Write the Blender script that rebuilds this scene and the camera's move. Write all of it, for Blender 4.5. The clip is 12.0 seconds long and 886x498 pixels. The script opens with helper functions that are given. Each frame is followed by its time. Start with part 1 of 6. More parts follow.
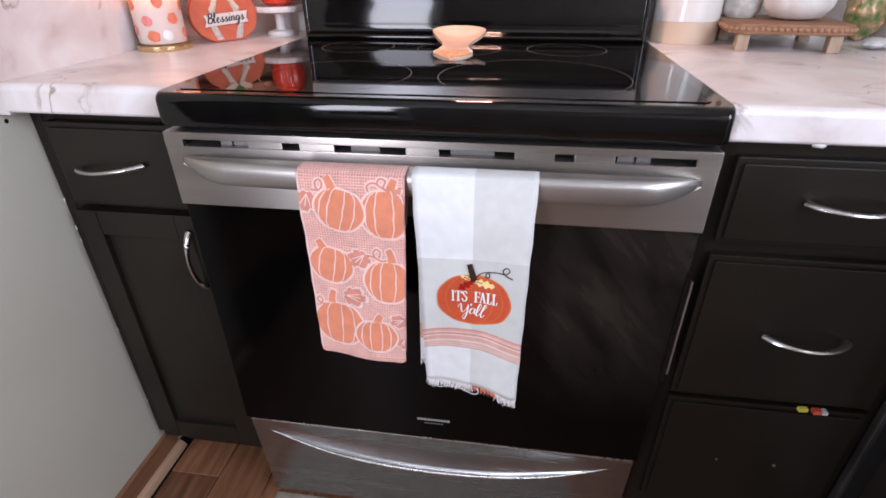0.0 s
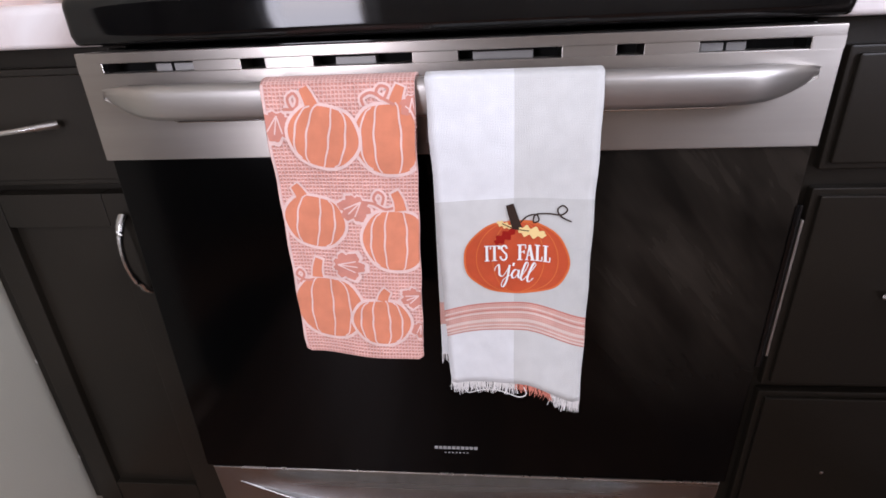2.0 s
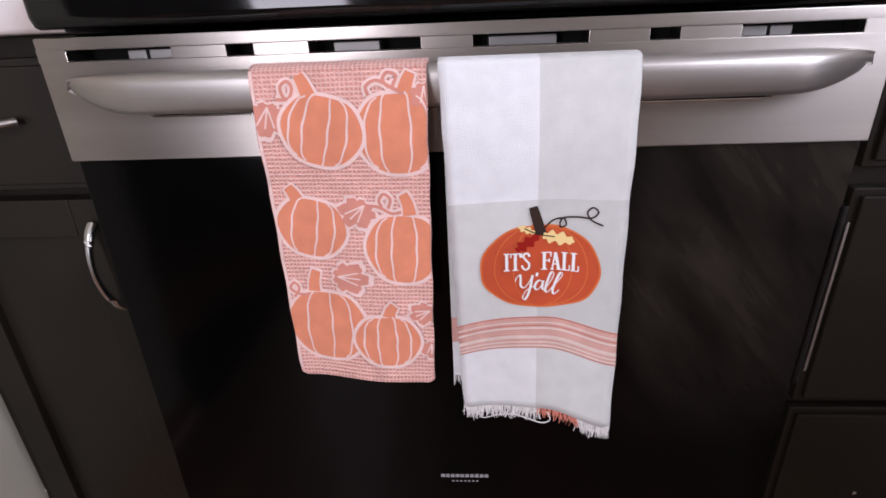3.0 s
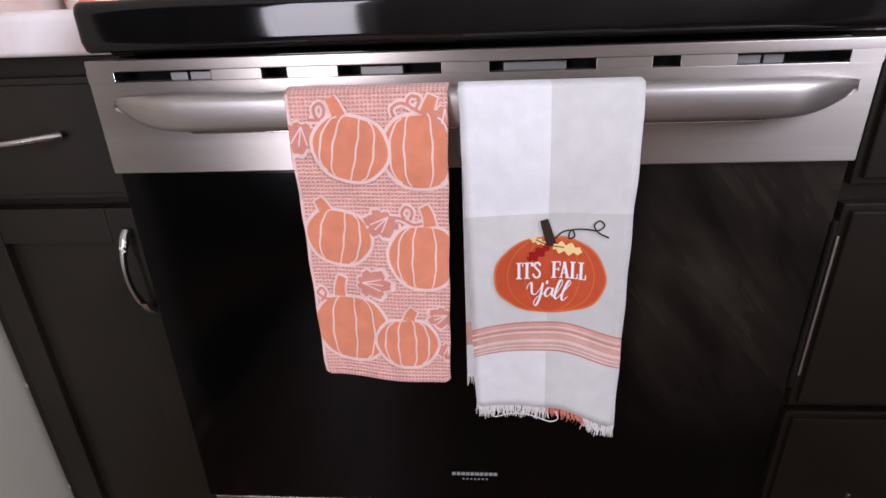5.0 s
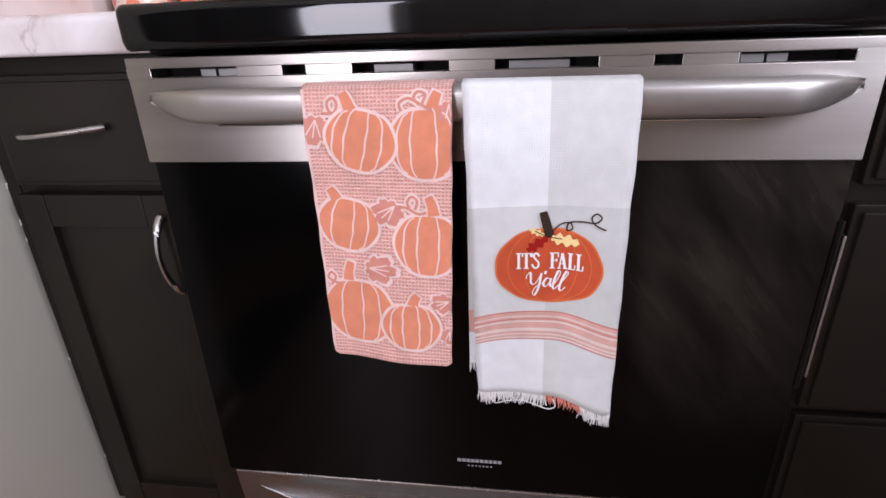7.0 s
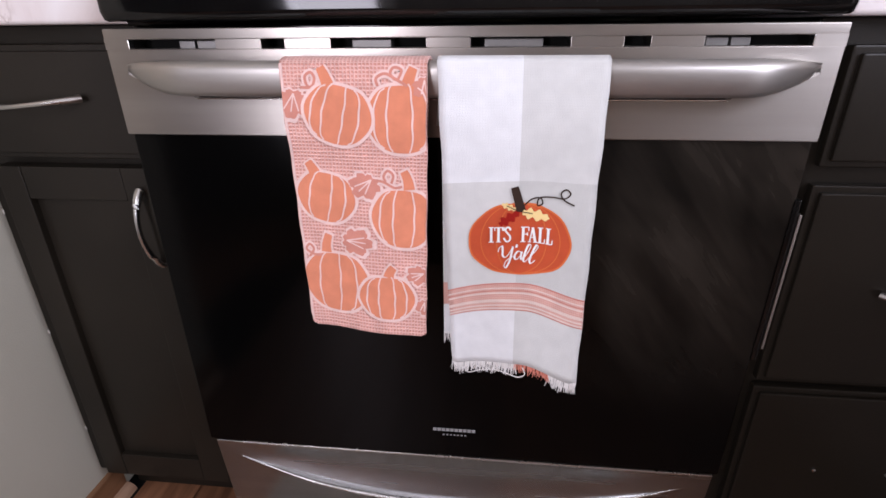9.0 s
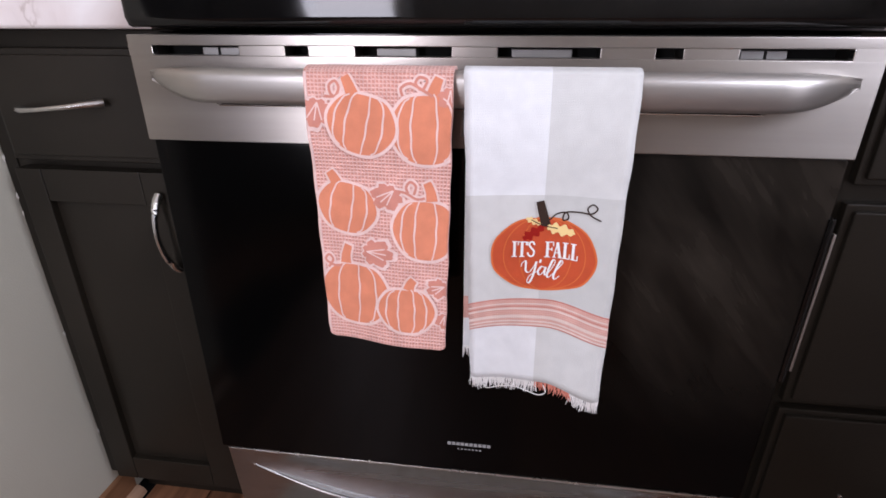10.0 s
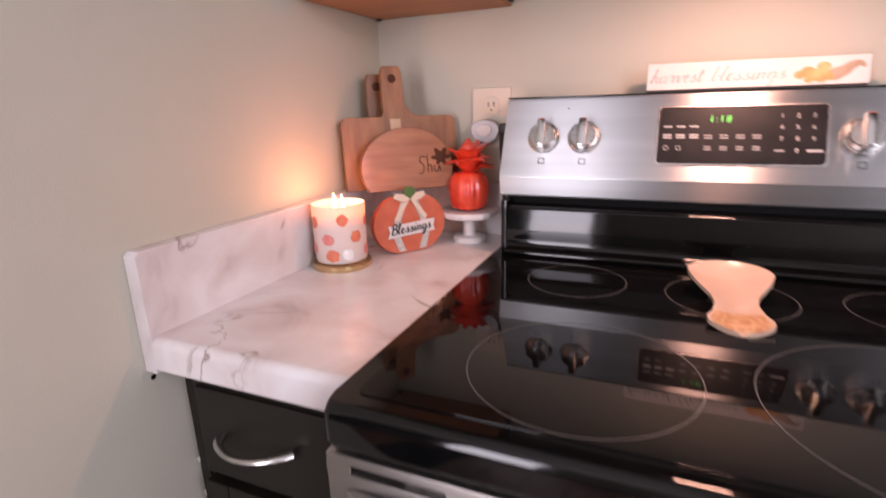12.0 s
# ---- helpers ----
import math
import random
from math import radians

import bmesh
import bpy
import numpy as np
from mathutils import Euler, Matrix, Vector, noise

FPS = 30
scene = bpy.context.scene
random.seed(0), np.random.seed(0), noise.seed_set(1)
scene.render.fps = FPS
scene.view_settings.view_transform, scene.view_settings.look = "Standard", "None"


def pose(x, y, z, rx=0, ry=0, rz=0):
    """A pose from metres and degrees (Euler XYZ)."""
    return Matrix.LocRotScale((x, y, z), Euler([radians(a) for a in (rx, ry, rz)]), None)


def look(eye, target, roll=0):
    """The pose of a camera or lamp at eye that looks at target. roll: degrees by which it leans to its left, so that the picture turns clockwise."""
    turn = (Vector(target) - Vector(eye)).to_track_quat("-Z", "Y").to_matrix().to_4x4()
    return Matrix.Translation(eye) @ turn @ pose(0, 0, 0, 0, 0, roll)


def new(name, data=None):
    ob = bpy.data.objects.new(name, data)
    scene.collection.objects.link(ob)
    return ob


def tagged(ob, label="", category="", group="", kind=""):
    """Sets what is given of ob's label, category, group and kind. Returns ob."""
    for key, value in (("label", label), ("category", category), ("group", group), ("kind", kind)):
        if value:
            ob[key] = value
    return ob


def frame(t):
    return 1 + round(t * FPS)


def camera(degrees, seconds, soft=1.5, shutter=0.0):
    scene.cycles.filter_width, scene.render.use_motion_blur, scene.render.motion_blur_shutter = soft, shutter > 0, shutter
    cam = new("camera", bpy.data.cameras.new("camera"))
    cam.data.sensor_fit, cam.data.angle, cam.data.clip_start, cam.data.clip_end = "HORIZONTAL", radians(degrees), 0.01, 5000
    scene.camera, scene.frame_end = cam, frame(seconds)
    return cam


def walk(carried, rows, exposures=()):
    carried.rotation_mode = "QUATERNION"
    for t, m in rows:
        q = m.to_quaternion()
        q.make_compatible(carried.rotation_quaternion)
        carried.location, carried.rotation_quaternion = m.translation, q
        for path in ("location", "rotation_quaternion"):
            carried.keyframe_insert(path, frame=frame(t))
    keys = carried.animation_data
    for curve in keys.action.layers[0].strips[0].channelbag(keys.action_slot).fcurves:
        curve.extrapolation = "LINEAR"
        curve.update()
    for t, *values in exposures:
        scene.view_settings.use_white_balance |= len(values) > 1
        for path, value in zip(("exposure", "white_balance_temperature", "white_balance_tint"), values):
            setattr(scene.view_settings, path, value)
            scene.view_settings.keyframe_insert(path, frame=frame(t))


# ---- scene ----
cam = camera(82.0, 12.0, soft=1.6, shutter=0.4)
PATH = [
    (0, (0.123, -0.649, 1.08), (-0.133, 1.067, 0.085), -0.5),
    (0.5, (0.104, -0.637, 1.033), (-0.152, 1.079, 0.039), -1.7),
    (1, (0.081, -0.613, 0.98), (-0.156, 1.155, 0.076), -1.8),
    (1.5, (0.069, -0.577, 0.918), (-0.141, 1.23, 0.087), -2.1),
    (2, (0.05, -0.534, 0.885), (-0.124, 1.281, 0.063), -2.5),
    (2.5, (0.039, -0.503, 0.867), (-0.105, 1.323, 0.065), -2.5),
    (3, (0.019, -0.482, 0.862), (-0.097, 1.35, 0.069), -2.3),
    (3.5, (-0.008, -0.482, 0.874), (-0.111, 1.361, 0.105), -2.2),
    (5.5, (0.013, -0.533, 0.879), (-0.141, 1.309, 0.116), -1.5),
    (6, (0.018, -0.544, 0.881), (-0.2, 1.296, 0.127), -1.7),
    (6.5, (0.027, -0.54, 0.882), (-0.211, 1.298, 0.131), -1.7),
    (7, (0.039, -0.54, 0.874), (-0.216, 1.295, 0.12), -1.9),
    (9, (0.052, -0.559, 0.87), (-0.144, 1.258, 0.058), -0.6),
    (9.5, (0.05, -0.555, 0.871), (-0.151, 1.265, 0.067), -0.1),
    (10, (0.038, -0.547, 0.874), (-0.196, 1.272, 0.078), 0.1),
    (10.5, (0.011, -0.541, 0.919), (-0.238, 1.275, 0.118), -0.0),
    (11, (-0.048, -0.525, 1.022), (-0.386, 1.306, 0.292), -0.6),
    (11.5, (-0.085, -0.456, 1.126), (-0.609, 1.367, 0.49), -2.5),
    (12, (-0.097, -0.342, 1.187), (-0.868, 1.422, 0.647), -1.7),
]
walk(cam, [(t, look(eye, target, roll)) for t, eye, target, roll in PATH], [(0.0, 0.0, 6250, 20), (2.0, -0.08, 6450, 24), (3.5, -0.22, 6550, 26), (5.5, -0.18, 6500, 26), (7.0, -0.08, 6450, 25), (9.0, -0.09, 6550, 26), (10.5, -0.09, 6450, 24), (11.5, -0.28, 6700, 28), (12.0, -0.30, 6800, 30)])

# ---- light ----
world = bpy.data.worlds.new("world")
world.use_nodes = True
sky = world.node_tree.nodes.new("ShaderNodeTexSky")
sky.sky_type, sky.sun_disc, sky.sun_elevation, sky.sun_rotation = "NISHITA", False, radians(35), radians(200)
world.node_tree.links.new(sky.outputs[0], world.node_tree.nodes["Background"].inputs[0])
world.node_tree.nodes["Background"].inputs[1].default_value = 0.1
scene.world = world


def area_lamp(name, eye, target, sx, sy, power, colour):
    data = bpy.data.lights.new(name, "AREA")
    data.shape, data.size, data.size_y, data.energy, data.color = "RECTANGLE", sx, sy, power, colour
    ob = new(name, data)
    ob.matrix_world = look(eye, target)
    return ob


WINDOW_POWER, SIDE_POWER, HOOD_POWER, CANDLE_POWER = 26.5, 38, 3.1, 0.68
area_lamp("window_daylight", (-0.66, -1.76, 1.25), (0.10, 0, 1.15), 0.38, 1.66, WINDOW_POWER, (0.85, 0.91, 0.98))
area_lamp("side_window_daylight", (1.385, -1.1, 1.53), (0, -1.0, 0.7), 1.05, 1.10, SIDE_POWER, (0.82, 0.91, 1.0))
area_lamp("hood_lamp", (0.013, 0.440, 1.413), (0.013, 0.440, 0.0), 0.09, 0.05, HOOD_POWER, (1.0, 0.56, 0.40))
flame_light = bpy.data.lights.new("candle_light", "POINT")
flame_light.energy, flame_light.color, flame_light.shadow_soft_size = CANDLE_POWER, (1.0, 0.38, 0.22), 0.024
new("candle_light", flame_light).location = (-0.602, 0.386, 1.036)

# ---- materials ----
def nodes_of(name):
    m = bpy.data.materials.new(name)
    m.use_nodes = True
    nt = m.node_tree
    return m, nt, nt.nodes, nt.links.new, nt.nodes["Principled BSDF"]


def ramp(ns, stops):
    r = ns.new("ShaderNodeValToRGB")
    while len(r.color_ramp.elements) < len(stops):
        r.color_ramp.elements.new(0.5)
    for e, (p, c) in zip(r.color_ramp.elements, stops):
        e.position, e.color = p, (*c, 1) if len(c) == 3 else c
    return r


def noise_tex(ns, link, coord, scale, detail=4, stretch=(1, 1, 1), distort=0.0):
    mp = ns.new("ShaderNodeMapping")
    mp.inputs["Scale"].default_value = stretch
    link(coord, mp.inputs[0])
    n = ns.new("ShaderNodeTexNoise")
    n.inputs["Scale"].default_value, n.inputs["Detail"].default_value, n.inputs["Distortion"].default_value = scale, detail, distort
    link(mp.outputs[0], n.inputs["Vector"])
    return n


def surface(name, a, b, rough=0.5, metal=0.0, scale=12, stretch=(1, 1, 1), bump=0.0, bump_scale=300, bump_stretch=(1, 1, 1),
            rough_vary=0.08, coat=0.0, aniso=0.0, piece=0.0, sheen=0.0, spec=0.5):
    """Two base colours mixed by a broad noise, fine relief by a second one."""
    m, nt, ns, link, p = nodes_of(name)
    tc = ns.new("ShaderNodeTexCoord")
    n = noise_tex(ns, link, tc.outputs["Object"], scale, 5, stretch)
    r = ramp(ns, [(0.3, a), (0.7, b)])
    link(n.outputs[0], r.inputs[0])
    colour = r.outputs[0]
    if piece:
        info = ns.new("ShaderNodeObjectInfo")
        hsv = ns.new("ShaderNodeHueSaturation")
        mr = ns.new("ShaderNodeMapRange")
        mr.inputs[3].default_value, mr.inputs[4].default_value = 1 - piece, 1 + piece
        link(info.outputs["Random"], mr.inputs[0])
        link(mr.outputs[0], hsv.inputs["Value"])
        link(colour, hsv.inputs["Color"])
        colour = hsv.outputs[0]
    link(colour, p.inputs["Base Color"])
    p.inputs["Metallic"].default_value, p.inputs["Coat Weight"].default_value = metal, coat
    p.inputs["Anisotropic"].default_value, p.inputs["Sheen Weight"].default_value = aniso, sheen
    p.inputs["Specular IOR Level"].default_value = spec
    if aniso:
        grain = ns.new("ShaderNodeCombineXYZ")
        grain.inputs[2].default_value = 1.0
        link(grain.outputs[0], p.inputs["Tangent"])
    fine = noise_tex(ns, link, tc.outputs["Object"], bump_scale, 3, bump_stretch)
    mr2 = ns.new("ShaderNodeMapRange")
    mr2.inputs[3].default_value, mr2.inputs[4].default_value = max(0.01, rough - rough_vary), min(1, rough + rough_vary)
    link(n.outputs[0], mr2.inputs[0])
    link(mr2.outputs[0], p.inputs["Roughness"])
    if bump:
        b_ = ns.new("ShaderNodeBump")
        b_.inputs["Strength"].default_value, b_.inputs["Distance"].default_value = bump, 0.001
        link(fine.outputs[0], b_.inputs["Height"])
        link(b_.outputs[0], p.inputs["Normal"])
    return m


def plain(name, c, rough=0.5, metal=0.0, glow=0.0):
    m, nt, ns, link, p = nodes_of(name)
    p.inputs["Base Color"].default_value, p.inputs["Roughness"].default_value, p.inputs["Metallic"].default_value = (*c, 1), rough, metal
    if rough >= 0.7:
        p.inputs["Specular IOR Level"].default_value = 0.15
    if glow:
        p.inputs["Emission Color"].default_value, p.inputs["Emission Strength"].default_value = (*c, 1), glow
    return m


def smeared_glass():
    """Black oven glass with a wiped, greasy film of slanting streaks round one corner of the handle."""
    m, nt, ns, link, p = nodes_of("oven_door_glass")
    tc = ns.new("ShaderNodeTexCoord")
    turn = ns.new("ShaderNodeMapping")
    turn.inputs["Rotation"].default_value = (0, math.radians(-52), 0)
    link(tc.outputs["Object"], turn.inputs[0])
    streaks = noise_tex(ns, link, turn.outputs[0], 6.5, 3, (0.6, 1, 1.9), 0.6)
    fine = noise_tex(ns, link, turn.outputs[0], 60, 4, (0.25, 1, 2.2), 0.3)
    centre = ns.new("ShaderNodeVectorMath")
    centre.operation = "DISTANCE"
    centre.inputs[1].default_value = (0.30, 0.006, 0.68)
    link(tc.outputs["Object"], centre.inputs[0])
    reach = ns.new("ShaderNodeMapRange")
    reach.interpolation_type = "SMOOTHSTEP"
    for k, v in enumerate((0.06, 0.33, 1.0, 0.0)):
        reach.inputs[k + 1].default_value = v
    link(centre.outputs["Value"], reach.inputs[0])
    broad = ns.new("ShaderNodeMapRange")
    for k, v in enumerate((0.34, 0.64, 0.28, 1.0)):
        broad.inputs[k + 1].default_value = v
    link(streaks.outputs[0], broad.inputs[0])
    film = ns.new("ShaderNodeMath")
    film.operation = "MULTIPLY"
    link(reach.outputs[0], film.inputs[0])
    link(broad.outputs[0], film.inputs[1])
    grain = ns.new("ShaderNodeMapRange")
    for k, v in enumerate((0.3, 0.7, 0.75, 1.15)):
        grain.inputs[k + 1].default_value = v
    link(fine.outputs[0], grain.inputs[0])
    film2 = ns.new("ShaderNodeMath")
    film2.operation = "MULTIPLY"
    link(film.outputs[0], film2.inputs[0])
    link(grain.outputs[0], film2.inputs[1])
    c = ramp(ns, [(0.0, (0.0010, 0.0010, 0.0011)), (1.0, (0.026, 0.021, 0.0165))])
    link(film2.outputs[0], c.inputs[0])
    link(c.outputs[0], p.inputs["Base Color"])
    rough = ns.new("ShaderNodeMapRange")
    rough.inputs[3].default_value, rough.inputs[4].default_value = 0.14, 0.34
    link(film2.outputs[0], rough.inputs[0])
    link(rough.outputs[0], p.inputs["Roughness"])
    p.inputs["Specular IOR Level"].default_value = 0.16
    return m


def laminate():
    m, nt, ns, link, p = nodes_of("marble_laminate")
    tc = ns.new("ShaderNodeTexCoord")
    cloud = noise_tex(ns, link, tc.outputs["Object"], 9, 8, (1, 1, 1), 0.6)
    base = ramp(ns, [(0.26, (0.50, 0.415, 0.395)), (0.42, (0.69, 0.625, 0.61)), (0.62, (0.79, 0.76, 0.755))])
    link(cloud.outputs[0], base.inputs[0])
    vein = noise_tex(ns, link, tc.outputs["Object"], 4.2, 7, (1, 1.5, 1), 1.4)
    band = ramp(ns, [(0.485, (0, 0, 0)), (0.5, (1, 1, 1)), (0.515, (0, 0, 0))])
    link(vein.outputs[0], band.inputs[0])
    patch = noise_tex(ns, link, tc.outputs["Object"], 5.5, 2)
    where = ramp(ns, [(0.5, (0, 0, 0)), (0.62, (1, 1, 1))])
    link(patch.outputs[0], where.inputs[0])
    mul = ns.new("ShaderNodeMath")
    mul.operation = "MULTIPLY"
    link(band.outputs[0], mul.inputs[0])
    link(where.outputs[0], mul.inputs[1])
    mix = ns.new("ShaderNodeMix")
    mix.data_type = "RGBA"
    link(mul.outputs[0], mix.inputs["Factor"])
    link(base.outputs[0], mix.inputs["A"])
    mix.inputs["B"].default_value = (0.30, 0.22, 0.19, 1)
    link(mix.outputs["Result"], p.inputs["Base Color"])
    fine = noise_tex(ns, link, tc.outputs["Object"], 900, 2)
    b_ = ns.new("ShaderNodeBump")
    b_.inputs["Strength"].default_value, b_.inputs["Distance"].default_value = 0.08, 0.001
    link(fine.outputs[0], b_.inputs["Height"])
    link(b_.outputs[0], p.inputs["Normal"])
    p.inputs["Roughness"].default_value = 0.3
    return m


def cloth(name, a, b, cell, relief=0.6, rough=0.95, spread=0.35, gap=0.22):
    """Woven cloth on a UV map in metres: threads or waffle cells of the given size."""
    m, nt, ns, link, p = nodes_of(name)
    uv = ns.new("ShaderNodeUVMap")
    brick = ns.new("ShaderNodeTexBrick")
    brick.offset = 0.0
    brick.inputs["Scale"].default_value = 1.0
    brick.inputs["Brick Width"].default_value, brick.inputs["Row Height"].default_value = cell, cell
    brick.inputs["Mortar Size"].default_value, brick.inputs["Mortar Smooth"].default_value = cell * gap, 0.8
    brick.inputs["Color1"].default_value, brick.inputs["Color2"].default_value, brick.inputs["Mortar"].default_value = (*a, 1), (*a, 1), (*b, 1)
    wob = noise_tex(ns, link, uv.outputs[0], 240, 2)
    sub = ns.new("ShaderNodeVectorMath")
    sub.operation = "MULTIPLY_ADD"
    sub.inputs[1].default_value, sub.inputs[2].default_value = (cell * 0.5, cell * 0.5, 0), (0, 0, 0)
    link(wob.outputs[1], sub.inputs[0])
    add = ns.new("ShaderNodeVectorMath")
    link(uv.outputs[0], add.inputs[0])
    link(sub.outputs[0], add.inputs[1])
    link(add.outputs[0], brick.inputs["Vector"])
    tc = ns.new("ShaderNodeTexCoord")
    n = noise_tex(ns, link, tc.outputs["Object"], 60, 4)
    mul = ns.new("ShaderNodeMix")
    mul.data_type, mul.blend_type = "RGBA", "MULTIPLY"
    mul.inputs["Factor"].default_value = spread
    link(brick.outputs["Color"], mul.inputs["A"])
    link(n.outputs[0], mul.inputs["B"])
    bright = ns.new("ShaderNodeHueSaturation")
    bright.inputs["Value"].default_value = 1.0 + spread * 0.5
    link(mul.outputs["Result"], bright.inputs["Color"])
    link(bright.outputs[0], p.inputs["Base Color"])
    p.inputs["Roughness"].default_value, p.inputs["Sheen Weight"].default_value = rough, 0.15
    b_ = ns.new("ShaderNodeBump")
    b_.inputs["Strength"].default_value, b_.inputs["Distance"].default_value = relief, 0.001
    link(brick.outputs["Fac"], b_.inputs["Height"])
    link(b_.outputs[0], p.inputs["Normal"])
    return m


def wood(name, a, b, scale=9, stretch=(1, 12, 12), rough=0.5, piece=0.0, coat=0.0):
    return surface(name, a, b, rough, 0, scale, stretch, 0.25, 90, stretch, 0.1, coat, 0, piece)


PAINT = surface("wall_paint", (0.545, 0.516, 0.424), (0.585, 0.556, 0.464), 0.75, 0, 3, bump=0.35, bump_scale=420)
# unseen walls: the dim room's shade is put into these two colours
DIM_ROOM_TONE = surface("dim_room_wall", (0.125, 0.104, 0.085), (0.16, 0.136, 0.112), 0.8, 0, 3, bump=0.3, bump_scale=420)
HALF_DIM_TONE = surface("half_dim_room_wall", (0.30, 0.262, 0.22), (0.35, 0.31, 0.262), 0.8, 0, 3, bump=0.3, bump_scale=420)
CEIL = surface("ceiling_paint", (0.80, 0.785, 0.755), (0.84, 0.825, 0.795), 0.85, 0, 3, bump=0.4, bump_scale=200)
LAMINATE = laminate()
ESPRESSO = surface("espresso_cabinet_paint", (0.0100, 0.0078, 0.0054), (0.0150, 0.0116, 0.0080), 0.38, 0, 6, bump=0.12, bump_scale=160, spec=0.28)
# black for unlit slots, gaps, holes and joints: shade put into the colour
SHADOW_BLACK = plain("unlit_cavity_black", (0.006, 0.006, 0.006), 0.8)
STEEL = surface("brushed_stainless", (0.37, 0.338, 0.312), (0.44, 0.408, 0.380), 0.36, 1.0, 5, (0.4, 8, 8), 0.04, 130, (0.25, 18, 18), 0.03, 0, 0.75)
PANEL_STEEL = surface("pale_panel_steel", (0.60, 0.605, 0.61), (0.69, 0.695, 0.70), 0.40, 1.0, 5, (0.4, 8, 8), 0.04, 130, (0.25, 18, 18), 0.03, 0, 0.90)
DRAWER_STEEL = surface("smooth_drawer_steel", (0.345, 0.352, 0.358), (0.41, 0.418, 0.425), 0.27, 1.0, 5, (0.4, 8, 8), 0.012, 130, (0.25, 18, 18), 0.02, 0, 0.3)
STEEL_SATIN = surface("satin_handle_steel", (0.50, 0.475, 0.45), (0.58, 0.555, 0.53), 0.42, 1.0, 5, (0.4, 8, 8), 0.06, 130, (0.25, 18, 18), 0.04, 0, 0.5)
STEEL_DARK = surface("slot_steel", (0.16, 0.155, 0.15), (0.24, 0.235, 0.23), 0.5, 1.0, 8)
NICKEL = surface("satin_nickel", (0.62, 0.61, 0.59), (0.72, 0.71, 0.69), 0.27, 1.0, 20)
CHROME = plain("chrome", (0.80, 0.79, 0.78), 0.12, 1.0)
GLASS_BLACK = surface("black_ceramic_glass", (0.003, 0.003, 0.0033), (0.005, 0.005, 0.005), 0.03, 0, 30, rough_vary=0.015, spec=0.28)
ENAMEL_BLACK = surface("black_enamel", (0.002, 0.002, 0.0022), (0.004, 0.004, 0.004), 0.06, 0, 25, rough_vary=0.03, spec=0.50)
DOOR_GLASS = smeared_glass()
RING = plain("printed_ring_grey", (0.15, 0.15, 0.15), 0.4)
PRINT = plain("printed_white", (0.46, 0.46, 0.45), 0.5)
PRINT_DIM = plain("printed_grey", (0.30, 0.30, 0.30), 0.5)
PRINT_DARK = plain("printed_dark", (0.05, 0.05, 0.05), 0.5)
LED = plain("green_clock_light", (0.10, 1.0, 0.12), 0.5, 0, 1.3)
MARK_RED = plain("red_pointer", (0.62, 0.10, 0.05), 0.5)
FLOOR_WOOD = wood("brown_floor_planks", (0.105, 0.042, 0.020), (0.260, 0.118, 0.060), 7, (9, 0.7, 9), 0.4, 0.25, 0.1)
BASE_WOOD = wood("stained_baseboard", (0.20, 0.090, 0.042), (0.29, 0.14, 0.07), 8, (12, 0.8, 12), 0.42)
SHOE_WOOD = wood("pale_shoe_moulding", (0.40, 0.235, 0.15), (0.52, 0.33, 0.22), 8, (12, 0.8, 12), 0.35)
CAB_UNDER = wood("raw_cabinet_underside", (0.33, 0.155, 0.075), (0.45, 0.23, 0.12), 6, (1, 9, 9), 0.6)
MAT = surface("woven_beige_mat", (0.21, 0.175, 0.14), (0.29, 0.245, 0.20), 0.95, 0, 80, bump=0.8, bump_scale=500)
IVORY = plain("ivory_plastic", (0.66, 0.58, 0.47), 0.4)
PLASTIC_GREY = plain("pale_grey_plastic", (0.60, 0.60, 0.62), 0.3)
PLASTIC_BLACK = plain("black_plastic", (0.012, 0.012, 0.012), 0.45)
CERAMIC_WHITE = surface("white_glaze", (0.74, 0.71, 0.68), (0.80, 0.77, 0.74), 0.16, 0, 14, coat=0.3)
CERAMIC_TAN = surface("unglazed_tan_clay", (0.62, 0.47, 0.35), (0.68, 0.53, 0.40), 0.6, 0, 20, bump=0.2, bump_scale=300)
PEACH = surface("peach_glaze", (0.62, 0.43, 0.32), (0.68, 0.49, 0.375), 0.22, 0, 22, coat=0.3)
RUST = surface("printed_rust_leaves", (0.42, 0.17, 0.06), (0.66, 0.40, 0.22), 0.4, 0, 160)
ACACIA = wood("acacia_board", (0.19, 0.074, 0.030), (0.35, 0.160, 0.072), 10, (5, 5, 0.8), 0.45)
ACACIA_PALE = wood("pale_sapwood", (0.50, 0.32, 0.19), (0.60, 0.41, 0.26), 10, (5, 5, 0.8), 0.45)
ROUND_WOOD = wood("warm_round_board", (0.25, 0.088, 0.036), (0.37, 0.150, 0.066), 9, (1.2, 1.2, 7), 0.36, 0, 0.15)
BURNT = plain("burnt_engraving", (0.075, 0.030, 0.016), 0.7)
RISER_WOOD = wood("carved_mango_wood", (0.20, 0.088, 0.042), (0.36, 0.18, 0.095), 14, (1, 8, 8), 0.55)
BEAD_WOOD = wood("worn_carved_beads", (0.29, 0.150, 0.080), (0.46, 0.27, 0.165), 30, (1, 8, 8), 0.55)
RISER_LEG = wood("pale_riser_leg", (0.36, 0.25, 0.17), (0.48, 0.36, 0.26), 14, (6, 6, 1), 0.6)
ORANGE_PAINT = surface("orange_chalk_paint", (0.50, 0.105, 0.050), (0.58, 0.14, 0.07), 0.6, 0, 40, bump=0.2, bump_scale=200)
RED_GLAZE = surface("glossy_red_orange", (0.66, 0.040, 0.018), (0.78, 0.075, 0.030), 0.28, 0, 30, coat=0.4)
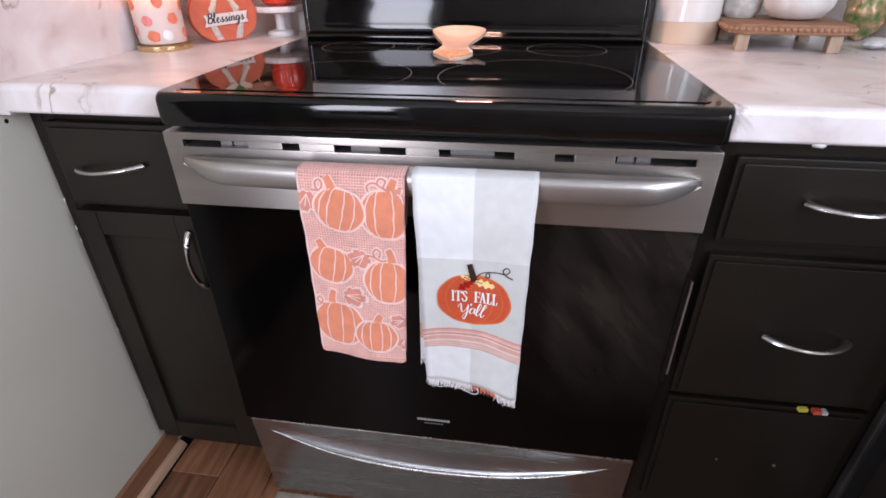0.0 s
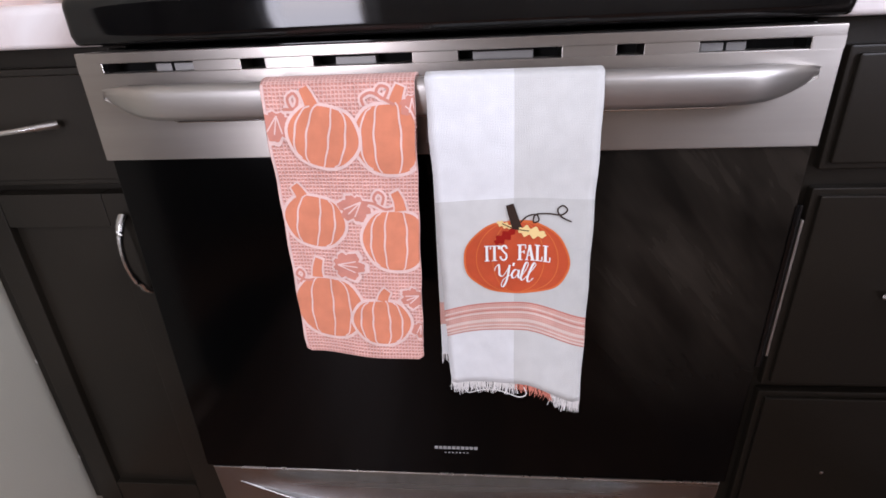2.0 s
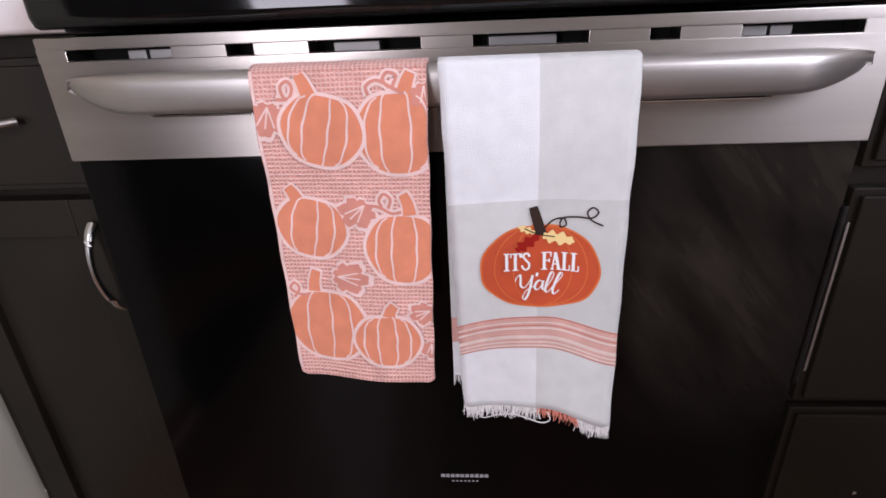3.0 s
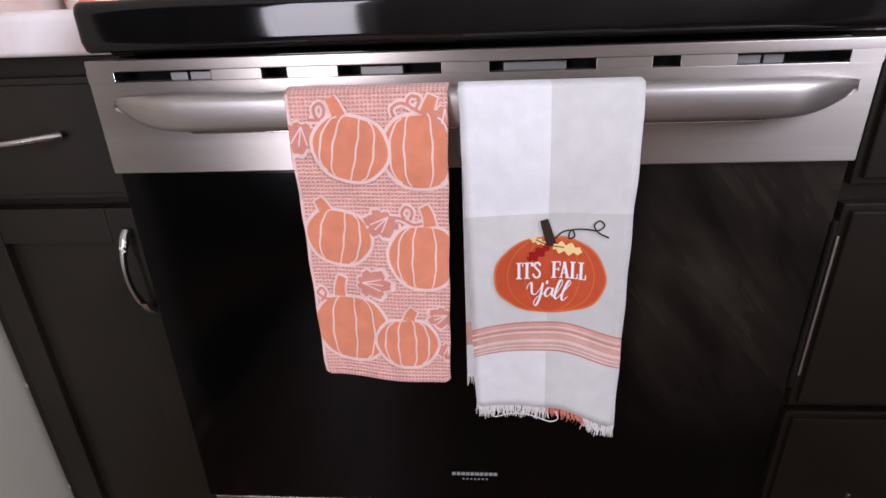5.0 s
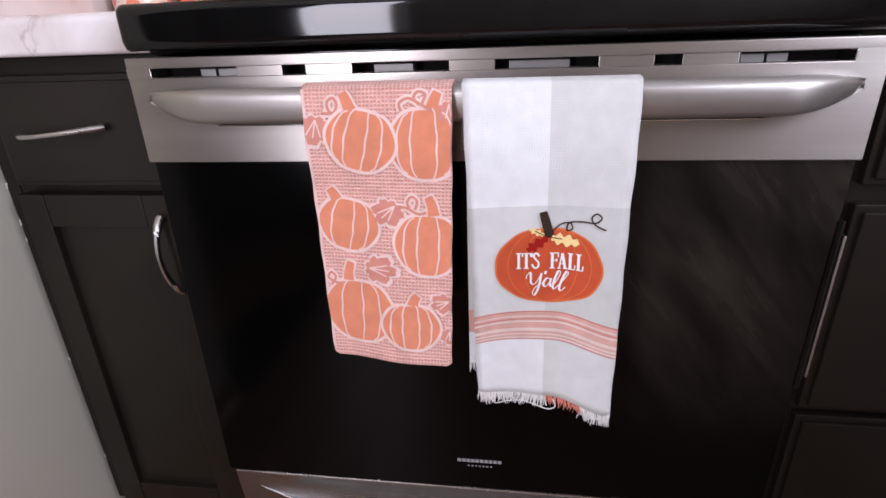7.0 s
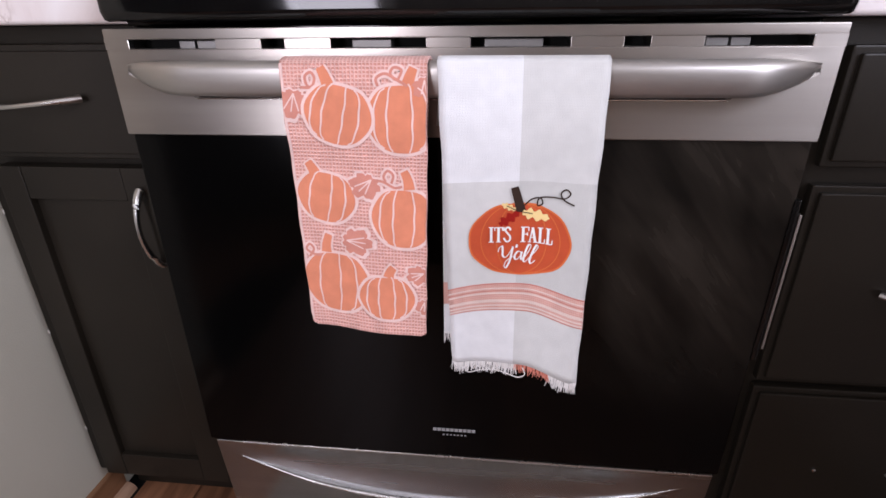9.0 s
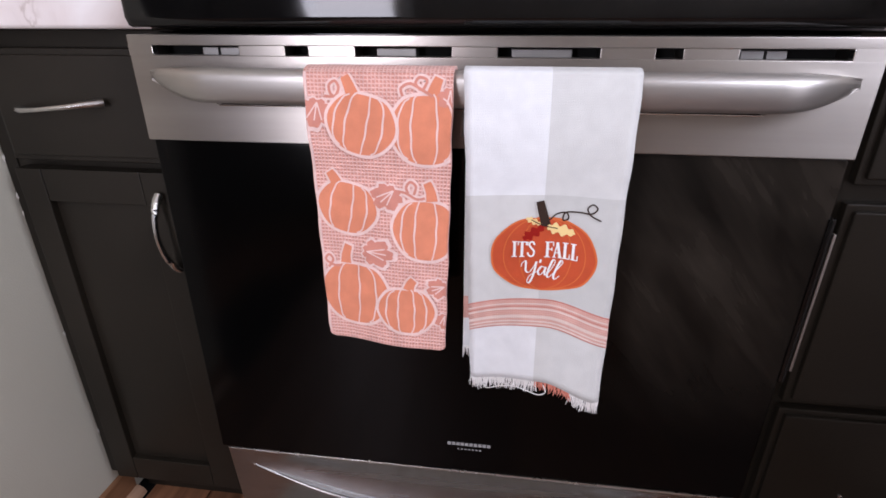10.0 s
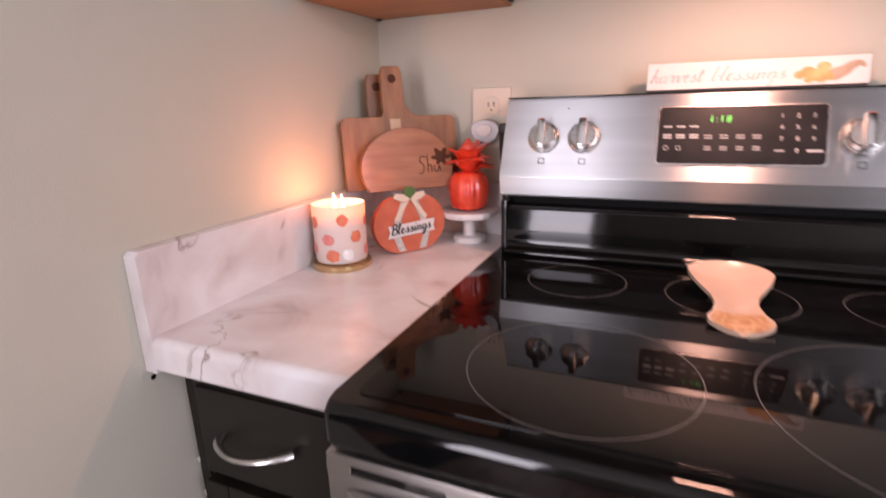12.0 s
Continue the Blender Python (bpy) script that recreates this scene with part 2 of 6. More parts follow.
STAND_WHITE = surface("white_painted_wood", (0.66, 0.62, 0.60), (0.74, 0.70, 0.68), 0.55, 0, 30, bump=0.15, bump_scale=200)
CREAM = surface("cream_ribbon", (0.64, 0.52, 0.40), (0.72, 0.60, 0.48), 0.85, 0, 60, bump=0.5, bump_scale=700)
SILVER_BUFFALO = surface("grey_check_ribbon", (0.36, 0.33, 0.30), (0.62, 0.58, 0.54), 0.8, 0, 110)
LEAF_GREEN = plain("stem_green", (0.07, 0.14, 0.035), 0.6)
INK = plain("black_lettering", (0.012, 0.010, 0.010), 0.6)
SIGN_WHITE = surface("white_sign_board", (0.62, 0.58, 0.56), (0.70, 0.66, 0.64), 0.6, 0, 20)
DISPLAY = surface("smoked_display_panel", (0.010, 0.010, 0.011), (0.016, 0.016, 0.017), 0.4, 0, 30, spec=0.2)
SIGN_INK = surface("silver_lettering", (0.16, 0.16, 0.165), (0.46, 0.45, 0.44), 0.5, 0, 50)
GOURD = surface("painted_gourd", (0.62, 0.26, 0.09), (0.76, 0.45, 0.20), 0.6, 0, 50)
GOLD = surface("brushed_gold_lid", (0.62, 0.45, 0.24), (0.72, 0.54, 0.30), 0.28, 1.0, 20)
WAX = plain("melted_wax", (0.85, 0.62, 0.42), 0.3, 0, 0)
WAX.node_tree.nodes["Principled BSDF"].inputs["Subsurface Weight"].default_value = 0.9
WAX.node_tree.nodes["Principled BSDF"].inputs["Subsurface Scale"].default_value = 0.03
FLAME = plain("candle_flame", (1.0, 0.62, 0.22), 0.5, 0, 30)
CORAL = surface("painted_coral_fruit", (0.66, 0.13, 0.06), (0.76, 0.24, 0.13), 0.5, 0, 90)
PINK = surface("painted_pink_fruit", (0.66, 0.15, 0.15), (0.80, 0.30, 0.24), 0.5, 0, 90)
WRAP, _nt, _ns, _link, _p = nodes_of("translucent_candle_wrap")
_p.inputs["Base Color"].default_value, _p.inputs["Roughness"].default_value = (0.90, 0.82, 0.78, 1), 0.4
_tr, _mx = _ns.new("ShaderNodeBsdfTranslucent"), _ns.new("ShaderNodeMixShader")
_tr.inputs[0].default_value, _mx.inputs[0].default_value = (0.95, 0.66, 0.42, 1), 0.38
_link(_p.outputs[0], _mx.inputs[1]), _link(_tr.outputs[0], _mx.inputs[2]), _link(_mx.outputs[0], _ns["Material Output"].inputs[0])
WAFFLE = cloth("salmon_waffle_weave", (0.66, 0.300, 0.240), (0.83, 0.50, 0.44), 0.0038, 0.9, gap=0.30)
SALMON = cloth("flat_salmon_weave", (0.73, 0.250, 0.140), (0.68, 0.228, 0.124), 0.0012, 0.3)
LEAF_SALMON = cloth("dusky_salmon_weave", (0.66, 0.265, 0.200), (0.60, 0.23, 0.17), 0.0012, 0.3)
PALE_PINK = cloth("pale_pink_outline", (0.85, 0.62, 0.575), (0.79, 0.54, 0.49), 0.0012, 0.3)
WHITE_CLOTH = cloth("white_cotton_weave", (0.785, 0.795, 0.80), (0.725, 0.735, 0.74), 0.0014, 0.35, spread=0.2)
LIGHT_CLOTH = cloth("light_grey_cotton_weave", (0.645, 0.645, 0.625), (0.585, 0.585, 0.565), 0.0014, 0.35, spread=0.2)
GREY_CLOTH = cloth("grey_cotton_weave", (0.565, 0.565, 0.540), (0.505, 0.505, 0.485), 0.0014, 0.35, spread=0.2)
STRIPE = cloth("rust_striped_weave", (0.64, 0.31, 0.255), (0.71, 0.45, 0.385), 0.0022, 0.4)
STRIPE_RED = cloth("red_stripe_thread", (0.56, 0.16, 0.12), (0.62, 0.28, 0.23), 0.0022, 0.4)
STRIPE_WHITE = cloth("white_stripe_thread", (0.78, 0.62, 0.56), (0.70, 0.52, 0.46), 0.0022, 0.4)
PUMPKIN_FELT = cloth("orange_applique", (0.60, 0.085, 0.022), (0.54, 0.070, 0.018), 0.0011, 0.4)
THREAD_DARK = plain("dark_brown_thread", (0.035, 0.020, 0.014), 0.8)
THREAD_ORANGE = plain("orange_stitching", (0.66, 0.155, 0.045), 0.7)
THREAD_RED = plain("dark_red_thread", (0.30, 0.010, 0.005), 0.7)
THREAD_GOLD = plain("yellow_thread", (0.82, 0.60, 0.27), 0.7)
THREAD_WHITE = plain("white_thread", (0.80, 0.78, 0.76), 0.8)
FRINGE_WHITE = plain("loose_white_threads", (0.82, 0.80, 0.78), 0.9)
FRINGE_CORAL = plain("loose_coral_threads", (0.70, 0.26, 0.19), 0.9)
FOIL_GREEN = surface("green_foil", (0.05, 0.17, 0.04), (0.58, 0.34, 0.20), 0.25, 0.2, 70, bump=0.8, bump_scale=60)
FOIL_RED = surface("red_brown_foil", (0.48, 0.11, 0.04), (0.60, 0.52, 0.42), 0.25, 0.2, 70, bump=0.8, bump_scale=60)
FOIL_YELLOW = plain("yellow_wrapper", (0.70, 0.62, 0.10), 0.3)
FOIL_CLEAR = plain("white_wrapper", (0.62, 0.62, 0.62), 0.2)
CAULK = surface("old_white_caulk", (0.52, 0.50, 0.46), (0.66, 0.64, 0.60), 0.7, 0, 90, bump=0.5, bump_scale=200)
FIGURE_GREY = surface("speckled_stoneware", (0.40, 0.38, 0.35), (0.62, 0.60, 0.56), 0.5, 0, 70)
PORCELAIN_PUMPKIN = surface("white_resin_pumpkin", (0.70, 0.67, 0.64), (0.78, 0.75, 0.72), 0.4, 0, 30, bump=0.2, bump_scale=80)
SPOON_WOOD = wood("dark_red_spoon_wood", (0.16, 0.055, 0.035), (0.24, 0.09, 0.06), 20, (6, 6, 1), 0.5)
WINDOW_WHITE = plain("window_frame_paint", (0.72, 0.72, 0.70), 0.5)


# ---- mesh tools ----
def thing(name, x, y, z, label, category, group="", kind=""):
    ob = new(name)
    ob.location = (x, y, z)
    return tagged(ob, label, category, group, kind)


def mesh_of(name, bm, material, smooth=40):
    me = bpy.data.meshes.new(name)
    bmesh.ops.recalc_face_normals(bm, faces=bm.faces[:])
    bm.to_mesh(me)
    bm.free()
    me.materials.append(material)
    if smooth:
        for f in me.polygons:
            f.use_smooth = True
        me.set_sharp_from_angle(angle=radians(smooth))
    return me


def part(name, bm, material, parent=None, label="", smooth=40):
    """One mesh object, built in world places, under a thing or a part."""
    ob = new(name, mesh_of(name, bm, material, smooth))
    if parent is not None:
        ob.parent = parent
        if parent.type == "EMPTY":
            ob.matrix_parent_inverse = parent.matrix_basis.inverted()
    if label:
        ob["label"] = label
    if smooth:
        ob.modifiers.new("even_shading", "WEIGHTED_NORMAL").keep_sharp = True
    return ob


def solid(name, bm, material, label, category, group="", kind="", smooth=40):
    return tagged(part(name, bm, material, None, "", smooth), label, category, group, kind)


def box(x0, x1, y0, y1, z0, z1, bevel=0.0, seg=2, bm=None):
    own = bmesh.new()
    bmesh.ops.create_cube(own, size=1)
    for v in own.verts:
        v.co = ((x0 + x1) / 2 + v.co.x * (x1 - x0), (y0 + y1) / 2 + v.co.y * (y1 - y0), (z0 + z1) / 2 + v.co.z * (z1 - z0))
    if bevel:
        bmesh.ops.bevel(own, geom=own.edges[:], offset=bevel, segments=seg, profile=0.5, affect="EDGES")
    if bm is None:
        return own
    merge(bm, own)
    return bm


def merge(bm, other):
    me = bpy.data.meshes.new("joined")
    other.to_mesh(me)
    other.free()
    bm.from_mesh(me)
    bpy.data.meshes.remove(me)
    return bm


def moved(bm, m):
    bmesh.ops.transform(bm, matrix=m, verts=bm.verts[:])
    return bm


def loft(rings, closed=True, caps=True):
    bm = bmesh.new()
    rows = [[bm.verts.new(p) for p in ring] for ring in rings]
    n = len(rows[0])
    for a, b in zip(rows, rows[1:]):
        for i in range(n if closed else n - 1):
            bm.faces.new((a[i], a[(i + 1) % n], b[(i + 1) % n], b[i]))
    if caps and closed:
        bm.faces.new(rows[0][::-1])
        bm.faces.new(rows[-1])
    return bm


def lathe(profile, x, y, seg=40, wave=None):
    """profile: radius and height; wave(angle, i): a factor on the radius."""
    rings = []
    for i, (r, z) in enumerate(profile):
        ring = []
        for k in range(seg):
            a = 2 * math.pi * k / seg
            rr = r * (wave(a, i) if wave else 1)
            ring.append((x + rr * math.cos(a), y + rr * math.sin(a), z))
        rings.append(ring)
    return loft(rings)


def tube(points, r, seg=8, flat=1.0, normal=None):
    """A round or flattened bar along points; r: one radius or one for each point."""
    pts = [Vector(p) for p in points]
    rs = r if isinstance(r, (list, tuple)) else [r] * len(pts)
    rings, side = [], None
    for i, p in enumerate(pts):
        d = (pts[min(i + 1, len(pts) - 1)] - pts[max(i - 1, 0)]).normalized()
        ref = Vector(normal) if normal else (Vector((0, 0, 1)) if abs(d.z) < 0.9 else Vector((1, 0, 0)))
        side = d.cross(ref).normalized()
        up = side.cross(d)
        rings.append([p + (side * math.cos(2 * math.pi * k / seg) + up * (flat * math.sin(2 * math.pi * k / seg))) * rs[i] for k in range(seg)])
    return loft(rings)


def extrude_x(profile, x0, x1, bevel=0.0):
    """A bar along x with a (y, z) outline."""
    bm = loft([[(x0, y, z) for y, z in profile], [(x1, y, z) for y, z in profile]])
    if bevel:
        bmesh.ops.recalc_face_normals(bm, faces=bm.faces[:])
        bmesh.ops.bevel(bm, geom=bm.edges[:], offset=bevel, segments=2, profile=0.5, affect="EDGES")
    return bm


def rounded_rect(w, h, r, n=5):
    out = []
    for cx, cy, a0 in ((w / 2 - r, h / 2 - r, 0), (-w / 2 + r, h / 2 - r, 90), (-w / 2 + r, -h / 2 + r, 180), (w / 2 - r, -h / 2 + r, 270)):
        for k in range(n + 1):
            a = radians(a0 + 90 * k / n)
            out.append((cx + r * math.cos(a), cy + r * math.sin(a)))
    return out


def plate(outline, thick, m, bevel=0.0):
    """A flat slab: an outline in local x and y, thick along local z, at the pose m."""
    bm = loft([[(x, y, 0) for x, y in outline], [(x, y, thick) for x, y in outline]])
    if bevel:
        bmesh.ops.recalc_face_normals(bm, faces=bm.faces[:])
        rim = [e for e in bm.edges if abs(e.verts[0].co.z - e.verts[1].co.z) < 1e-6]
        bmesh.ops.bevel(bm, geom=rim, offset=bevel, segments=2, profile=0.5, affect="EDGES")
    return moved(bm, m)


def lettering(words, size, shear=0.0, bold=0.0, spacing=1.0):
    """A mesh of words in the built-in font, centred on the origin."""
    cu = bpy.data.curves.new("words", "FONT")
    cu.body, cu.size, cu.shear, cu.offset, cu.space_character = words, size, shear, bold, spacing
    cu.align_x, cu.align_y, cu.resolution_u = "CENTER", "CENTER", 3
    ob = new("words", cu)
    me = bpy.data.meshes.new_from_object(ob.evaluated_get(bpy.context.evaluated_depsgraph_get()))
    bpy.data.objects.remove(ob)
    bpy.data.curves.remove(cu)
    bm = bmesh.new()
    bm.from_mesh(me)
    bpy.data.meshes.remove(me)
    return bm


GLYPH = {}
GLYPH["h"] = (0.95, [(0.10, 1.6), (0.28, 2.1), (0.20, 1.0), (0.05, 0.0)], [(0.08, 0.3), (0.35, 0.9), (0.60, 0.85), (0.58, 0.2), (0.75, 0.0), (0.95, 0.3)])
GLYPH["a"] = (0.95, [(0.60, 0.85), (0.25, 0.95), (0.02, 0.45), (0.20, 0.0), (0.55, 0.5), (0.65, 0.95), (0.60, 0.2), (0.75, 0.0), (0.95, 0.3)])
GLYPH["r"] = (0.80, [(0.0, 0.3), (0.15, 0.95), (0.20, 1.05), (0.30, 0.85), (0.55, 0.9), (0.45, 0.2), (0.60, 0.0), (0.80, 0.3)])
GLYPH["v"] = (0.80, [(0.0, 0.8), (0.12, 0.95), (0.25, 0.1), (0.35, 0.05), (0.60, 0.9), (0.80, 0.8)])
GLYPH["e"] = (0.75, [(0.0, 0.3), (0.35, 0.5), (0.50, 0.85), (0.30, 0.98), (0.10, 0.5), (0.25, 0.02), (0.50, 0.05), (0.75, 0.35)])
GLYPH["s"] = (0.70, [(0.0, 0.2), (0.35, 1.05), (0.30, 0.7), (0.50, 0.3), (0.30, 0.0), (0.05, 0.1)], [(0.42, 0.12), (0.70, 0.3)])
GLYPH["t"] = (0.60, [(0.25, 1.8), (0.15, 0.3), (0.30, 0.0), (0.60, 0.3)], [(0.0, 1.15), (0.50, 1.25)])
GLYPH["b"] = (0.72, [(0.0, 0.3), (0.30, 1.6), (0.25, 2.1), (0.10, 1.6), (0.10, 0.2), (0.30, 0.0), (0.55, 0.4), (0.40, 0.8), (0.50, 0.75), (0.70, 0.7)])
GLYPH["l"] = (0.50, [(0.0, 0.3), (0.35, 1.5), (0.30, 2.1), (0.15, 1.6), (0.10, 0.3), (0.25, 0.0), (0.50, 0.3)])
GLYPH["i"] = (0.45, [(0.0, 0.3), (0.15, 0.95), (0.12, 0.2), (0.25, 0.0), (0.45, 0.3)], [(0.22, 1.5), (0.20, 1.36)])
GLYPH["n"] = (0.90, [(0.0, 0.7), (0.10, 0.95), (0.10, 0.0)], [(0.10, 0.5), (0.35, 0.95), (0.55, 0.8), (0.52, 0.2), (0.65, 0.0), (0.90, 0.3)])
GLYPH["g"] = (0.85, [(0.55, 0.85), (0.25, 0.95), (0.02, 0.45), (0.20, 0.0), (0.50, 0.5), (0.58, 0.9), (0.52, -0.4), (0.30, -1.0), (0.10, -0.7), (0.40, -0.2), (0.85, 0.3)])
GLYPH["B"] = (1.00, [(0.22, 1.8), (0.20, 1.0), (0.10, 0.0)], [(-0.1, 1.5), (0.30, 2.0), (0.75, 1.8), (0.65, 1.2), (0.30, 1.05)], [(0.30, 1.05), (0.80, 0.9), (0.80, 0.2), (0.30, -0.05), (0.0, 0.2)])
GLYPH[" "] = (0.9,)


def smooth_line(pts, n=6):
    out, p = [], [pts[0], *pts, pts[-1]]
    for i in range(1, len(p) - 2):
        for k in range(n):
            t = k / n
            out.append(tuple(0.5 * (2 * p[i][c] + (p[i + 1][c] - p[i - 1][c]) * t + (2 * p[i - 1][c] - 5 * p[i][c] + 4 * p[i + 1][c] - p[i + 2][c]) * t * t
                                    + (3 * p[i][c] - p[i - 1][c] - 3 * p[i + 1][c] + p[i + 2][c]) * t ** 3) for c in (0, 1)))
    return out + [tuple(pts[-1])]


def script_words(words, width, height, fat, thin, slant=0.25):
    """Brush script in the plane, centred: height is that of a small letter; down strokes fat, up strokes thin."""
    bm, total = bmesh.new(), sum(GLYPH[c][0] for c in words)
    sx, x0 = width / total, 0.0
    for c in words:
        for stroke in GLYPH[c][1:]:
            line = [((x0 + x - total / 2) * sx + slant * y * height, (y - 0.5) * height) for x, y in smooth_line(stroke)]
            prev = None
            for i, (x, y) in enumerate(line):
                a, b = line[max(0, i - 1)], line[min(len(line) - 1, i + 1)]
                dx, dy = b[0] - a[0], b[1] - a[1]
                ln = math.hypot(dx, dy) or 1
                w = (thin + (fat - thin) * max(0.0, min(1.0, 0.4 - 0.8 * dy / ln))) / 2
                cur = bm.verts.new((x - dy / ln * w, y + dx / ln * w, 0)), bm.verts.new((x + dy / ln * w, y - dx / ln * w, 0))
                if prev:
                    bm.faces.new((prev[0], prev[1], cur[1], cur[0]))
                prev = cur
        x0 += GLYPH[c][0]
    return bm


def smooth01(t):
    t = max(0.0, min(1.0, t))
    return t * t * (3 - 2 * t)


def arch_handle(a, b, out, r=0.0055, side=(0, 0, 1)):
    """A bowed cabinet pull from tip a to tip b, standing out by the vector out."""
    a, b, out = Vector(a), Vector(b), Vector(out)
    pts, rs = [], []
    for i in range(21):
        t = i / 20
        pts.append(a.lerp(b, t) + out * (math.sin(math.pi * t) ** 0.7 if 0 < t < 1 else 0))
        rs.append(r * (1.25 - 0.45 * math.sin(math.pi * t)))
    return tube(pts, rs, 10, 0.75)


# ---- the room ----
def wall(name, x0, x1, y0, y1, z0, z1, label, paint=PAINT):
    solid(name, box(x0, x1, y0, y1, z0, z1), paint, label, "wall", kind="structure")


wall("wall_north", -0.69, 1.52, 0.70, 0.82, 0, 2.4, "beige painted kitchen wall behind the range")
wall("wall_west", -0.81, -0.69, -0.48, 0.82, 0, 2.4, "beige painted wall beside the left counter")
east = tagged(new("wall_east"), "plain beige painted wall with a window", "wall", kind="structure")
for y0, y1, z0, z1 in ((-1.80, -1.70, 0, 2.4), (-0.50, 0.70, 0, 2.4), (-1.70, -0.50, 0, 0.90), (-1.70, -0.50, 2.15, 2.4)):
    part("wall_panel", box(1.40, 1.52, y0, y1, z0, z1), HALF_DIM_TONE if y0 < -1.65 else PAINT, east)
# unseen, coloured dark so that reflections of the room stay dim
wall("wall_far_west", -2.62, -2.5, -1.80, 0.82, 0, 2.4, "plain unseen wall, room shade in its dark colour", DIM_ROOM_TONE)
wall("wall_nook", -2.5, -0.81, 0.70, 0.82, 0, 2.4, "plain beige painted wall")
south = tagged(new("wall_south"), "plain unseen wall with a window, shade in its colour", "wall", kind="structure")
# unseen; shade in the colour, right part lighter for brighter reflections and bounce
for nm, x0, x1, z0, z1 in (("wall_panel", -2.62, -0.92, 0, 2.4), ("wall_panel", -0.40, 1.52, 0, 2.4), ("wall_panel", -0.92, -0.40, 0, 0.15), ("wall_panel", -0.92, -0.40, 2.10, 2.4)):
    part(nm, box(x0, x1, -1.92, -1.80, z0, z1), HALF_DIM_TONE if x0 == -0.40 else DIM_ROOM_TONE, south)
window = tagged(new("window_1"), "tall white framed glazed opening lit by daylight", "window", kind="structure")
for x0, x1, z0, z1 in ((-0.92, -0.855, 0.15, 2.10), (-0.465, -0.40, 0.15, 2.10), (-0.855, -0.465, 0.15, 0.25), (-0.855, -0.465, 2.09, 2.10)):
    part("window_frame", box(x0, x1, -1.90, -1.785, z0, z1, 0.004), WINDOW_WHITE, window)
window = tagged(new("window_2"), "white framed window lit by cool daylight", "window", kind="structure")
for y0, y1, z0, z1 in ((-1.70, -1.65, 0.90, 2.15), (-0.55, -0.50, 0.90, 2.15), (-1.65, -0.55, 0.90, 0.95), (-1.65, -0.55, 2.10, 2.15), (-1.65, -0.55, 1.50, 1.54)):
    part("window_frame", box(1.385, 1.50, y0, y1, z0, z1, 0.004), WINDOW_WHITE, window)
solid("ceiling", box(-2.62, 1.52, -1.92, 0.82, 2.4, 2.5), CEIL, "plain off-white ceiling", "ceiling", kind="structure")
floor = tagged(part("floor", box(-2.62, 1.52, -1.92, 0.82, -0.08, -0.004), SHADOW_BLACK), "dark brown wood plank floor", "floor", kind="structure")
solid("baseboard", box(-0.69, -0.678, -0.48, 0.13, 0.0, 0.066, 0.002), BASE_WOOD, "stained brown wooden baseboard along the wall", "baseboard", kind="structure")
shoe = [(-0.678, 0.0), (-0.660, 0.0), (-0.661, 0.006), (-0.665, 0.012), (-0.671, 0.016), (-0.678, 0.018)]
solid("trim", loft([[(x, -0.48, z) for x, z in shoe], [(x, 0.13, z) for x, z in shoe]]), SHOE_WOOD, "pale wooden shoe moulding at the baseboard's foot", "moulding", kind="structure")
solid("floor_mat", box(-0.373, 0.30, -0.10, 0.036, 0.0, 0.006, 0.0025), MAT, "flat woven beige kitchen mat before the range", "mat")


# ---- cabinets ----
def panel_door(parent, x0, x1, z0, z1, y):
    """A framed door with a sunken panel."""
    bm = box(x0, x0 + 0.040, y, y + 0.024, z0, z1, 0.002)
    for a in ((x1 - 0.05, x1, z0, z1), (x0 + 0.040, x1 - 0.05, z1 - 0.048, z1), (x0 + 0.040, x1 - 0.05, z0, z0 + 0.05)):
        box(a[0], a[1], y + 0.0006, y + 0.024, a[2], a[3], 0.002, 2, bm)
    box(x0 + 0.033, x1 - 0.048, y + 0.011, y + 0.018, z0 + 0.048, z1 - 0.046, 0, 2, bm)
    return part("door", bm, ESPRESSO, parent)


def drawer_front(parent, x0, x1, z0, z1, y):
    """A drawer front with a moulded edge."""
    bm = box(x0, x1, y + 0.006, y + 0.0245 if x0 < 0 else y + 0.0195, z0, z1, 0.003)
    box(x0 + 0.008, x1 - 0.008, y, y + 0.0075, z0 + 0.008, z1 - 0.008, 0.003, 2, bm)
    return part("drawer", bm, ESPRESSO, parent)


FRONT, FRONT_R = 0.074, 0.048
lower = thing("base_cabinet", -0.54, 0.1, 0, "dark espresso painted base cabinet with drawer and door", "cabinet", "base cabinets")
part("body", box(-0.688, -0.387, 0.099, 0.695, 0.09, 0.8715, 0.002), ESPRESSO, lower)
part("toe_kick", box(-0.67, -0.387, 0.15, 0.168, 0.0, 0.09), ESPRESSO, lower)
part("filler", box(-0.688, -0.668, 0.0965, 0.110, 0.09, 0.868, 0.002), ESPRESSO, lower)
d = drawer_front(lower, -0.652, -0.412, 0.703, 0.850, FRONT)
part("handle", arch_handle((-0.606, FRONT - 0.004, 0.774), (-0.483, FRONT - 0.006, 0.785), (0, -0.030, 0.0)), NICKEL, d, "satin nickel bow handle")
d = panel_door(lower, -0.652, -0.412, 0.105, 0.692, FRONT)
part("handle", arch_handle((-0.437, FRONT - 0.003, 0.662), (-0.430, FRONT - 0.003, 0.548), (-0.002, -0.023, 0.0)), NICKEL, d, "satin nickel bow handle")

